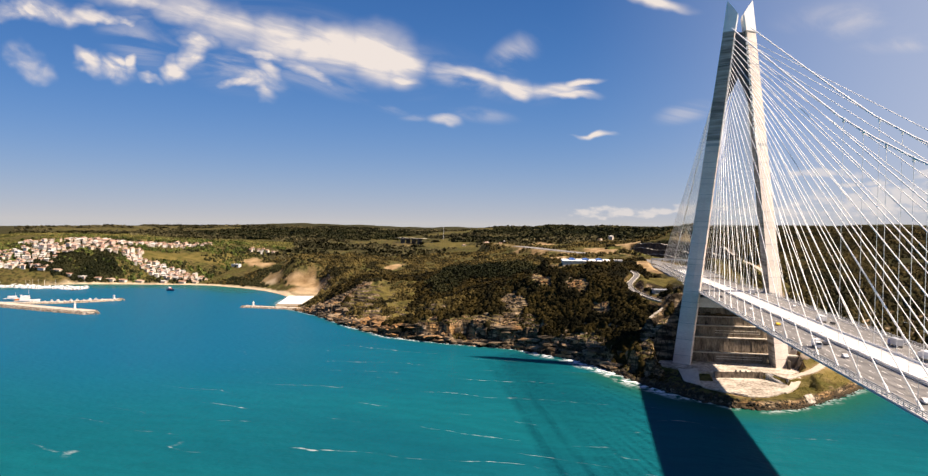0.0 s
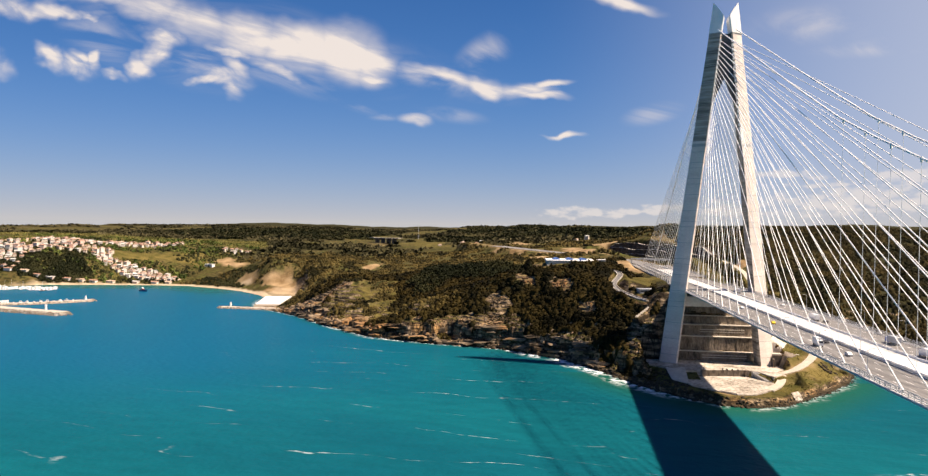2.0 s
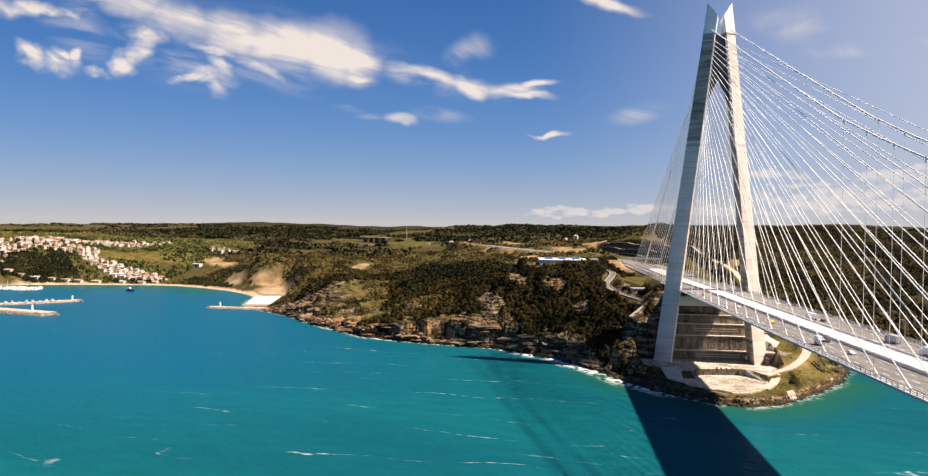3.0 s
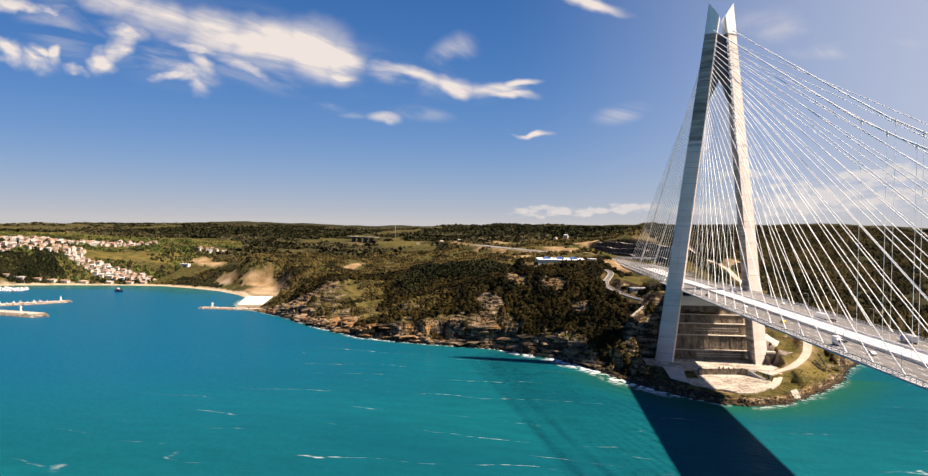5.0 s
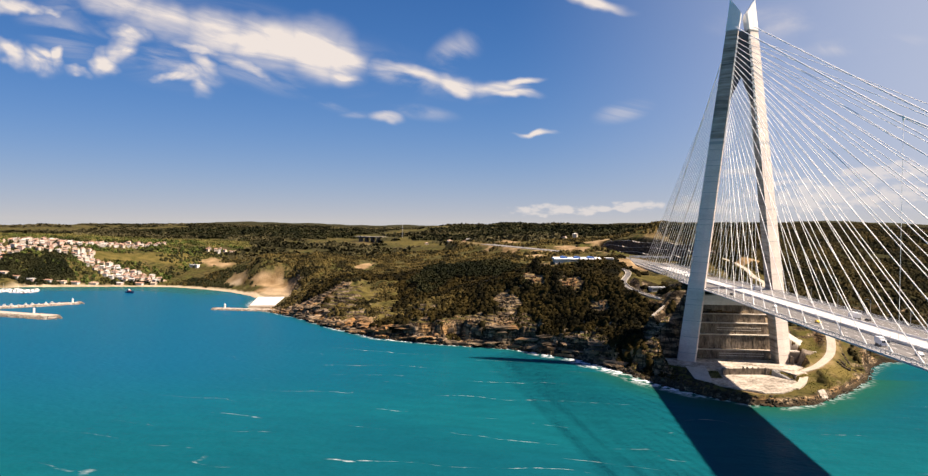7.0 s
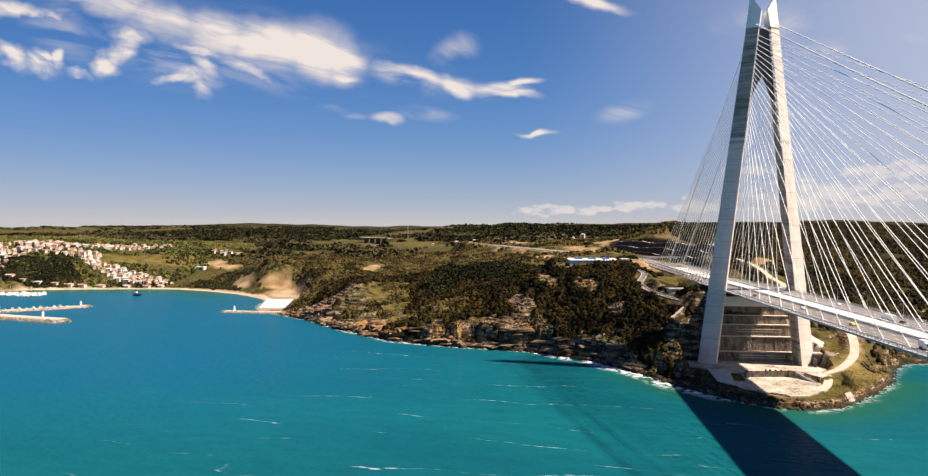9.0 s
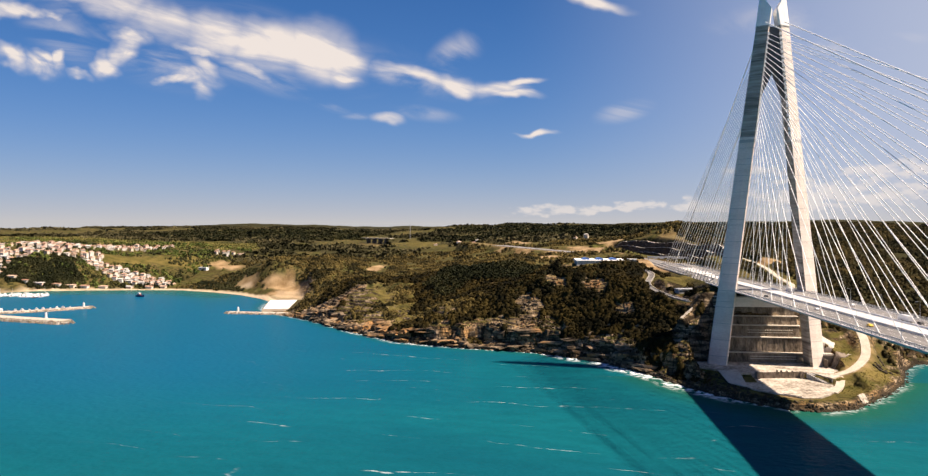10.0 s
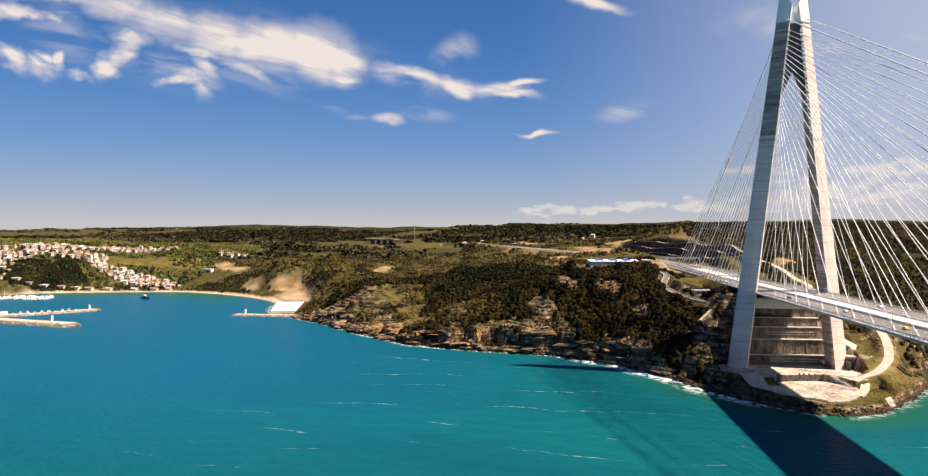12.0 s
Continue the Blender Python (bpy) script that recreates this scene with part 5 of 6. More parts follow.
# stay cables: fans from the upper legs to both edges of the deck
ANCHOR_Y = 26.4
for side in (-1, 1):
    for k in range(23):
        za = 203.25 + 3.75 * k
        ay, kk = leg_frame(za, side)
        for span, x in ((1, 50.1 + 23.3 * k), (-1, -28 - 13.4 * k)):
            bm = bmesh.new()
            top = Vector((span * 7.6 * kk, side * (ay - 4.3 * kk), za))
            low = Vector((x, side * ANCHOR_Y + deck_y(x), deck_z(x) + 0.5))
            tube(bm, top, low, 0.225, 8)
            stay = part("stay_cable", bm, MAT["cable"], bridge)
            way = (top - low).normalized()
            bm = bmesh.new()
            box(bm, top.x - 0.9, top.x + 0.9, top.y - 0.8, top.y + 0.8, za - 1.7, za + 0.9)
            part("anchor_box", bm, MAT["white"], stay)
            bm = bmesh.new()
            tube(bm, low - way * 0.6, low + way * (5.2 if span > 0 else 7.5), 0.42 if span > 0 else 0.6, 8, 0.34 if span > 0 else 0.45)
            part("anchor_sleeve", bm, MAT["white"], stay)


def cable_z(x):
    """Main cable: straight from the saddle, then a sagging curve where the hangers pull on it."""
    if x < 0:
        return 291 + 0.62 * x
    if x < 290:
        return 294.5 - (x - 6) * 0.409
    return 101 + 77.3 * ((704 - x) / 414) ** 2


for side in (-1, 1):
    bm = bmesh.new()
    polytube(bm, [(x, side * 7.6 + deck_y(x) - deck_y(0) * max(0, 1 - x / 200), cable_z(x)) for x in [6, 60, 120, 180, 240, 290, 330, 370, 410, 450, 490, 530, 570, 610, 650, 704, 760, 820, 870]], 0.46, 8)
    part("main_cable", bm, MAT["cable"], bridge, "thick white main suspension cable")
    bm = bmesh.new()
    polytube(bm, [(-6, side * 7.6, 293), (-330, side * 9 + deck_y(0), 76)], 0.42, 8)
    part("back_cable", bm, MAT["cable"], bridge)
    for k in range(24):
        x = 296 + 24.0 * k
        bm = bmesh.new()
        tube(bm, (x, side * 7.5 + deck_y(x), deck_z(x) + 1.2), (x, side * 7.6 + deck_y(x), cable_z(x)), 0.11, 5)
        hanger = part("hanger", bm, MAT["cable"], bridge)
        bm = bmesh.new()
        tube(bm, (x, side * 7.6 + deck_y(x), cable_z(x) - 1.5), (x, side * 7.6 + deck_y(x), cable_z(x) + 0.6), 0.56, 6)
        part("cable_clamp", bm, MAT["cable"], hanger)
# ---------------------------------------------------------------- vegetation
def foliage_mesh(name, centres, sizes, blades, rng, tall=0.8, blade=0.55, body=False):
    """Crowns made of many small tilted leaf clumps round a ragged core."""
    n = len(centres)
    u = rng.normal(size=(n, blades, 3))
    u /= np.linalg.norm(u, axis=2, keepdims=True)
    u[:, :, 2] = np.abs(u[:, :, 2]) * 1.15 - 0.25
    r = rng.uniform(0.55, 1.0, (n, blades, 1))
    half = sizes[:, None, None] * 0.5
    mid = centres[:, None, :] + u * r * half * np.array([1, 1, tall * 1.6])
    mid[:, :, 2] += half[:, :, 0] * tall * 0.55
    nrm = u + rng.normal(scale=0.45, size=u.shape)
    nrm /= np.linalg.norm(nrm, axis=2, keepdims=True)
    t = np.cross(nrm, rng.normal(size=u.shape))
    t /= np.linalg.norm(t, axis=2, keepdims=True) + 1e-9
    w = np.cross(nrm, t)
    k = half * blade * rng.uniform(0.7, 1.3, (n, blades, 1))
    quad = np.stack([mid - t * k - w * k * 0.6, mid + t * k - w * k * 0.8, mid + t * k * 0.7 + w * k, mid - t * k * 0.8 + w * k * 0.7 + nrm * k * 0.3], 2)
    co = quad.reshape(-1, 3)
    q = n * blades
    corners, starts, rounded = np.arange(q * 4), np.arange(q) * 4, np.zeros(q, bool)
    if body:
        a = np.arange(5) * 1.2566 + rng.uniform(0, 1.25, (n, 1))
        hf = sizes[:, None] * 0.5
        low_r, mid_r = hf * rng.uniform(0.75, 1.05, (n, 5)), hf * rng.uniform(0.55, 0.9, (n, 5))
        high = hf * tall * rng.uniform(0.85, 1.25, (n, 5))
        low = np.stack([low_r * np.cos(a), low_r * np.sin(a), np.full((n, 5), -0.6)], -1)
        mid2 = np.stack([mid_r * np.cos(a + 0.3), mid_r * np.sin(a + 0.3), high], -1)
        top = np.stack([0.2 * hf[:, 0], 0 * hf[:, 0], hf[:, 0] * tall * 1.6], -1)[:, None]
        dome = (np.concatenate([low, mid2, top], 1) + centres[:, None, :]).reshape(-1, 3)
        j = np.arange(5)
        one = np.concatenate([np.stack([j, (j + 1) % 5, 5 + (j + 1) % 5, 5 + j], -1).ravel(), np.stack([5 + j, 5 + (j + 1) % 5, np.full(5, 10)], -1).ravel()])
        begin = np.concatenate([j * 4, 20 + j * 3])
        k0 = np.arange(n)[:, None]
        corners = np.concatenate([corners, (one[None] + 11 * k0 + len(co)).ravel()])
        starts = np.concatenate([starts, (begin[None] + 35 * k0 + q * 4).ravel()])
        rounded = np.concatenate([rounded, np.ones(n * 10, bool)])
        co = np.concatenate([co, dome])
    me = bpy.data.meshes.new(name)
    me.vertices.add(len(co))
    me.vertices.foreach_set("co", co.ravel())
    me.loops.add(len(corners))
    me.loops.foreach_set("vertex_index", corners)
    me.polygons.add(len(starts))
    me.polygons.foreach_set("loop_start", starts)
    me.polygons.foreach_set("use_smooth", rounded)
    me.update()
    return me


rng = np.random.default_rng(11)


f_bare = np.maximum.reduce([f_sand, f_bedrock, f_outcrop, zone(-118, -64, 38, 13, 10, 0.3, 88), f_earth, road_near(HIGHWAY, 15), road_near(LOCAL_ROAD, 5), road_near(FOOTPATH, 0), road_near(SHORE_ROAD, 6), road_near(HILL_TRACK, 5), zone(-169, -122, 14, 46, 5, 0.0), zone(-82, -50, 16, 13, 0, 0.2), zone(-150, -46, 50, 17, -8, 0.3, 86), road_near(HIGHWAY[:5], 30), zone(-600, 15, 140, 42, 20, 0.0), zone(-442, -575, 88, 40, 10, 0.0), zone(-552, -597, 28, 36, 10, 0.3, 2), zone(-589, -617, 51, 26, 50, 0.3, 2), zone(-520, -562, 46, 18, 20, 0.3, 2), f_meadow, zone(-300, -45, 90, 10, 0, 0.3), zone(-300, 88, 140, 12, 0, 0.4, 32), zone(-560, -165, 34, 22, 15, 0.3, 17), zone(-700, -95, 70, 24, 15, 0.4, 18), zone(-810, -42, 34, 30, 15, 0.3, 19), zone(-305, -452, 8, 24, 25, 0.4, 45), 
                            ((np.abs(gy) < 46) & (gx > -38)).astype(float)])
slope_x, slope_y = np.gradient(gz, GX, axis=0), np.gradient(gz, GY, axis=1)
f_slope = np.hypot(slope_x, slope_y)


def scatter(x0, x1, y0, y1, count, keep):
    x, y = rng.uniform(x0, x1, count), rng.uniform(y0, y1, count)
    s, bare, slope = bilinear(gs, x, y), bilinear(f_bare, x, y), bilinear(f_slope, x, y)
    ok = (s > 6) & (bare < 0.4) & keep(x, y, s, slope)
    x, y = x[ok], y[ok]
    return np.stack([x, y, bilinear(gz, x, y) - 0.3], -1)


def wood(name, label, pts, lo, hi, blades, material, tall=0.8, blade=0.55, body=False):
    size = lo + (hi - lo) * rng.uniform(0, 1, len(pts)) ** 1.7
    ob = mesh_part(name, foliage_mesh(name, pts, size, blades, rng, tall, blade, body), MAT[material])
    return tagged(ob, label, "vegetation", kind="stuff")


def patch(x, y, size, seed):
    return fbm(x, y, size, 3, seed)


def glade(x, y):
    """1 in the grassy hollow above the cape, ragged at its rim."""
    u, v = (0.77 * (x + 245) + 0.64 * (y + 362)) / 112, (-0.64 * (x + 245) + 0.77 * (y + 362)) / 56
    return 1 - smooth(0.65, 1.2, np.hypot(u, v) + 0.25 * patch(x, y, 22, 87))


def thicket(x, y, s):
    """Where the tall maquis closes over the headland, with open glades and rock between."""
    return patch(x, y, 46, 51) + 0.35 * patch(x, y, 14, 55) + 0.012 * np.minimum(s, 70) - 0.46 + 0.56 * smooth(-300, -250, y + 0.25 * (x + 180)) - 1.0 * glade(x, y)


# real maquis; the part at x > -28, y < -78 stands in for cliff shade
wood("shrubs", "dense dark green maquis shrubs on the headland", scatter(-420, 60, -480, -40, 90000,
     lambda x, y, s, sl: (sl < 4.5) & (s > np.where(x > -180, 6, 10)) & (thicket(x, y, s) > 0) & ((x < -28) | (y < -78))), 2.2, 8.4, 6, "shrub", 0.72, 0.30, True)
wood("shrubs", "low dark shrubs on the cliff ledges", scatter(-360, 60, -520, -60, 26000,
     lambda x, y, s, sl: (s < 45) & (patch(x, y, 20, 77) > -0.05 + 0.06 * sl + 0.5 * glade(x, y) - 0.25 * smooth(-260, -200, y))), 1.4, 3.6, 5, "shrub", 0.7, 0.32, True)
wood("dry_scrub", "low dry olive scrub between the rocks", scatter(-420, 60, -520, -40, 26000,
     lambda x, y, s, sl: (sl < 2.0) & (s > 9) & (patch(x, y, 26, 63) > -0.1) & (thicket(x, y, s) < 0.1)), 1.0, 2.6, 8, "dry", 0.6, 0.5)
wood("low_scrub", "low olive scrub on the hill slopes", scatter(-1000, -60, -860, 160, 38000,
     lambda x, y, s, sl: (sl < 1.1) & (patch(x, y, 60, 52) > -0.15) & ((x < -330) | (y < -250))), 2.2, 9.0, 5, "scrub", 0.72, 0.30, True)
wood("slope_scrub", "fine olive and brown scrub on the open slope", scatter(-700, -170, -620, -190, 44000,
     lambda x, y, s, sl: (s > 9) & (patch(x, y, 24, 56) > -0.15 + 0.6 * glade(x, y))), 1.4, 6.4, 5, "scrub", 0.7, 0.30, True)
wood("slope_wood", "dense dark evergreen wood on the valley side", scatter(-1300, 20, 55, 900, 66000,
     lambda x, y, s, sl: (patch(x, y, 55, 57) > -0.95) & (y < 560 - 0.45 * x) & ~((x > -45) & (y < 118 + 0.6 * x))), 3.4, 7.4, 4, "evergreen", 0.8, 0.4, True)
wood("pine_wood", "dark pine plantation on the hillside", scatter(-560, -215, -380, -110, 16000,
     lambda x, y, s, sl: (np.hypot((x + 345) / 85, (y + 262 + 0.25 * (x + 345)) / 62) + 0.3 * patch(x, y, 30, 53) < 1)), 3.4, 5.4, 16, "pine", 1.9, 0.4)
wood("crest_trees", "dark trees along the crest of the headland", scatter(-215, -135, -230, -84, 1900,
     lambda x, y, s, sl: (x > -156) | (y < -165)), 2.2, 4.6, 12, "pine", 0.9)
# bushes added to darken a slope that turns away from the sun
wood("pit_side_wood", "dark evergreen bushes standing in for shade on the slope beside the sand pit", scatter(-760, -560, -830, -640, 9000,
     lambda x, y, s, sl: (s > 16) & (y < -690 + 40 * patch(x, y, 25, 94)) & (s < 75 + 20 * patch(x, y, 30, 92)) & (patch(x, y, 22, 93) > -0.35)), 2.8, 6.0, 5, "pine", 0.8, 0.35, True)
wood("grove", "dark pine grove above the harbour", scatter(-740, -590, -1290, -1010, 9000,
     lambda x, y, s, sl: (np.hypot((x + 652 + 0.25 * (y + 1110)) / 30, (y + 1104) / 82) + 0.65 * patch(x, y, 30, 58) < 1)), 4.5, 8.5, 12, "pine", 0.9, 0.4, True)
wood("village_trees", "fresh green trees among the houses", scatter(-1150, -640, -1500, -880, 3400,
     lambda x, y, s, sl: (patch(x, y, 50, 59) > -0.1)), 4.0, 8.0, 14, "spring", 0.9)
wood("hill_scrub", "olive scrub and young trees on the slopes behind the village", scatter(-1400, -640, -1800, -840, 26000,
     lambda x, y, s, sl: (patch(x, y, 80, 81) > -0.05) & (s > 40)), 3.0, 6.5, 4, "hillside", 0.8, 0.4, True)
wood("far_pines", "dark pine forest on the far plateau", scatter(-3200, -1250, -2100, 1400, 95000,
     lambda x, y, s, sl: ((np.hypot((x + 1950) / 480, (y + 1180) / 380) < 1 + 0.25 * patch(x, y, 120, 71)) | (np.hypot((x + 1950) / 720, (y - 120) / 560) < 1 + 0.3 * patch(x, y, 150, 72)) | (np.hypot((x + 1500) / 130, (y + 430) / 90) < 1))), 6, 11, 4, "pine", 0.6, 0.95)
wood("far_woods", "mixed woods on the distant hills", scatter(-3300, -950, -4300, 3000, 100000,
     lambda x, y, s, sl: (patch(x, y, 260, 54) + 0.5 * patch(x, y, 70, 60) > 0.02) & (bilinear(f_grass, x, y) < 0.5) & (np.abs(y + 180) < (650 - x) * 0.85) & ~((x > -1250) & (y < -880))), 6, 12.5, 4, "wood_far", 0.45, 0.95)
wood("garden_trees", "dark evergreen trees between the village houses", scatter(-1050, -630, -1420, -880, 3000,
     lambda x, y, s, sl: (patch(x, y, 45, 91) > -0.25)), 3.5, 8.0, 8, "pine", 0.95, 0.4, True)
tufts = rng.uniform(0, 1, (5200, 2)) * np.array([135.0, 90.0]) + np.array([-20.0, 28.0])
tufts = tufts[(bilinear(gs, tufts[:, 0], tufts[:, 1]) > 3) & (bilinear(f_grass, tufts[:, 0], tufts[:, 1]) > 0.3) & (bilinear(road_near(SHORE_ROAD, 5), tufts[:, 0], tufts[:, 1]) < 0.4)]
wood("grass_tufts", "dry yellow-green grass tufts on the slope beside the road", np.concatenate([tufts, bilinear(gz, tufts[:, 0], tufts[:, 1])[:, None] - 0.1], 1), 0.4, 1.0, 6, "tuft", 0.7, 0.5)
# ---------------------------------------------------------------- buildings on the headland
def panes(parent, width, height_, cols, rows, y, z0, gap=0.35, face=-1):
    """Separate window panes with frames on one face of a building."""
    for i in range(cols):
        for j in range(rows):
            w, h = width / cols, height_ / rows
            cx = -width / 2 + (i + 0.5) * w
            bm = bmesh.new()
            box(bm, cx - w / 2 + gap, cx + w / 2 - gap, y - 0.06, y + 0.06, z0 + j * h + gap, z0 + (j + 1) * h - gap)
            part("window", bm, MAT["glass"], parent)


def flat_building(name, label, m, length, depth, high, wall="white", roof="guard", cols=8, over=0.6):
    b = thing(name, label, "building", m)
    bm = bmesh.new()
    box(bm, -length / 2, length / 2, -depth / 2, depth / 2, -3, high)
    bmesh.ops.bevel(bm, geom=bm.edges[:], offset=0.08, segments=1, affect="EDGES")
    wall_ob = part("wall", bm, MAT[wall], b)
    bm = bmesh.new()
    box(bm, -length / 2 - over, length / 2 + over, -depth / 2 - over, depth / 2 + over, high + 0.003, high + 0.6)
    part("roof", bm, MAT[roof], b)
    if cols:
        panes(wall_ob, length * 0.92, high * 0.4, cols, 1, -depth / 2, high * 0.3, 0.25)
    return b


# long toll building: its front looks out to the strait
shed = flat_building("toll_building", "long white low building with blue vaulted roofs on the crest", pose(-169, -125, 84.4, 0, 0, 99), 52, 13, 2.2, "bench", "white", 0)
bm = bmesh.new()
loft(bm, [[Vector((x, y, z)) for y, z in ((-7.4, 2.81), (-7.4, 3.0), (7, 4.6), (7, 2.81))] for x in (-26.6, 26.6)])
part("roof_slope", bm, MAT["white"], shed, "white sloping sheet roof")
for k, off in enumerate((-15, 0, 15)):
    bm = bmesh.new()
    rings = []
    for y in (-3.0, 5.0):
        rings.append([Vector((off + 4.2 * math.cos(a), y, 3.5 + 2.3 * math.sin(a))) for a in [math.pi * q / 8 for q in range(9)]])
    loft(bm, rings)
    part("vault", bm, MAT["blue"], shed, "blue barrel-vaulted roof light")
flat_building("annex", "small pale block beside the toll building", pose(-168, -90, 83.5, 0, 0, 96), 8, 8, 5, "bench", "white", 3)
flat_building("service_hut", "grey flat-roofed hut beside the service road", pose(-85, -51, 60.6, 0, 0, 100), 17, 11, 3.6, "joint", "guard", 4)

# sign gantry over the motorway
gantry = thing("sign_gantry", "grey steel gantry spanning the motorway", "gantry", pose(-430, -1, 70.6))
for y in (-28, 0, 28):
    bm = bmesh.new()
    box(bm, -0.5, 0.5, y - 0.5, y + 0.5, 0, 8)
    part("post", bm, MAT["guard"], gantry)
bm = bmesh.new()
box(bm, -0.8, 0.8, -29, 29, 8, 10)
part("beam", bm, MAT["guard"], gantry)
for y in (-18, -9, 9, 18):
    bm = bmesh.new()
    box(bm, 0.82, 1.05, y - 3, y + 3, 6.6, 9.8)
    part("sign_panel", bm, MAT["guard"], gantry)

# ---------------------------------------------------------------- the village
ROOFS = [surface("clay_tiles", (0.28, 0.15, 0.10), (0.44, 0.27, 0.19), 0.85, 3, 0.5, 0.3, per_object=0.25),
         surface("pale_tiles", (0.42, 0.28, 0.20), (0.58, 0.42, 0.32), 0.85, 3, 0.5, 0.3, per_object=0.25),
         surface("grey_roof", (0.40, 0.38, 0.36), (0.62, 0.60, 0.57), 0.85, 3, 0.5, 0.2, per_object=0.25)]
WALLS = [surface("white_render", (0.52, 0.49, 0.45), (0.70, 0.67, 0.63), 0.85, 4, 0.6, 0.1, per_object=0.2),
         surface("cream_render", (0.50, 0.43, 0.35), (0.64, 0.57, 0.47), 0.85, 4, 0.6, 0.1, per_object=0.2),
         surface("pink_render", (0.55, 0.40, 0.34), (0.68, 0.54, 0.46), 0.85, 4, 0.6, 0.1, per_object=0.2)]


def make_house(width, depth, storeys, roof, wall, hip, label):
    """A rendered house: walls, overhanging tiled roof, chimney, door and windows of its own."""
    h = thing("house", label, "house", group="village houses")
    high = 2.9 * storeys
    bm = bmesh.new()
    box(bm, -width / 2, width / 2, -depth / 2, depth / 2, -3, high)
    body = part("wall", bm, wall, h)
    bm = bmesh.new()
    o, rise = 0.5, 0.24 * depth
    ridge = width / 2 - (depth / 2 if hip else -o)
    eave = [(-width / 2 - o, -depth / 2 - o), (width / 2 + o, -depth / 2 - o), (width / 2 + o, depth / 2 + o), (-width / 2 - o, depth / 2 + o)]
    lo = [bm.verts.new((x, y, high)) for x, y in eave]
    mid = [bm.verts.new((x, y, high + 0.25)) for x, y in eave]
    a, b = bm.verts.new((-max(ridge, 0.2), 0, high + rise)), bm.verts.new((max(ridge, 0.2), 0, high + rise))
    bm.faces.new(lo[::-1])
    for i in range(4):
        bm.faces.new((lo[i], lo[(i + 1) % 4], mid[(i + 1) % 4], mid[i]))
    bm.faces.new((mid[0], mid[1], b, a)), bm.faces.new((mid[2], mid[3], a, b))
    bm.faces.new((mid[1], mid[2], b)), bm.faces.new((mid[3], mid[0], a))
    r = part("roof", bm, roof, h)
    bm = bmesh.new()
    box(bm, width * 0.2, width * 0.2 + 0.8, 0.6, 1.4, high + rise * 0.4, high + rise + 1.0)
    part("chimney", bm, wall, r)
    for j in range(storeys):
        for i in range(3):
            cx = (i - 1) * width * 0.3
            if j == 0 and i == 1:
                bm = bmesh.new()
                box(bm, cx - 0.55, cx + 0.55, -depth / 2 - 0.05, -depth / 2 + 0.05, 0.05, 2.1)
                part("door", bm, MAT["joint"], body)
                continue
            bm = bmesh.new()
            box(bm, cx - 0.7, cx + 0.7, -depth / 2 - 0.05, -depth / 2 + 0.05, j * 2.9 + 0.9, j * 2.9 + 2.3)
            part("window", bm, MAT["glass"], body)
    return h


HOUSES = [
    make_house(8, 7, 2, ROOFS[0], WALLS[0], True, "white rendered house with a red hipped tile roof"),
    make_house(8.5, 7.5, 3, ROOFS[1], WALLS[0], True, "tall white rendered house with a pale tile roof"),
    make_house(7, 6.5, 2, ROOFS[0], WALLS[1], False, "cream rendered house with a red gabled roof"),
    make_house(8.5, 7, 2, ROOFS[2], WALLS[0], False, "white house with a grey low roof"),
    make_house(9, 7, 1, ROOFS[1], WALLS[1], True, "low cream cottage with a pale tile roof"),
    make_house(10, 8, 3, ROOFS[0], WALLS[2], True, "large pink rendered house with a red tile roof"),
    make_house(11, 9, 3, ROOFS[1], WALLS[0], True, "white apartment block with a pale tile roof"),
    make_house(10, 8.5, 3, ROOFS[2], WALLS[1], True, "cream apartment block with a grey roof"),
]
hr = random.Random(21)
taken = []


def settle_houses(cx, cy, rx, ry, turn, count, spacing=12.5, tall=1):
    c, s = math.cos(radians(turn)), math.sin(radians(turn))
    tries, made = 0, 0
    while made < count and tries < count * 40:
        tries += 1
        u, v = hr.uniform(-1, 1), hr.uniform(-1, 1)
        if u * u + v * v > 1:
            continue
        x, y = cx + rx * u * c - ry * v * s, cy + rx * u * s + ry * v * c
        if any((x - a) ** 2 + (y - b) ** 2 < spacing * spacing for a, b in taken):
            continue
        taken.append((x, y))
        k = hr.choices(range(8), (6, 1.2, 6, 5, 5, 0.6, 0.25 * tall, 0.25 * tall))[0]
        m = pose(x, y, land(x, y) + 0.3, 0, 0, 90 + hr.uniform(-55, 55))
        if k in fresh:
            fresh.remove(k)
            HOUSES[k].matrix_world = m
        else:
            copy_thing(HOUSES[k], m)
        made += 1


fresh = set(range(8))
settle_houses(-672, -1268, 58, 105, 20, 105, 12, 1.5)
settle_houses(-632, -1205, 26, 52, 0, 36, 11.5, 1)
settle_houses(-770, -1140, 42, 75, 14, 58, 12.5, 2)
settle_houses(-945, -1115, 118, 24, 139, 62, 12, 2)
settle_houses(-728, -975, 34, 98, -8, 92, 11, 1)
settle_houses(-850, -1260, 75, 130, 15, 105, 13, 2)
settle_houses(-1040, -905, 22, 40, 0, 8, 14)
settle_houses(-1250, -330, 60, 120, 0, 4, 40)
settle_houses(-1110, -90, 20, 30, 0, 2, 25)

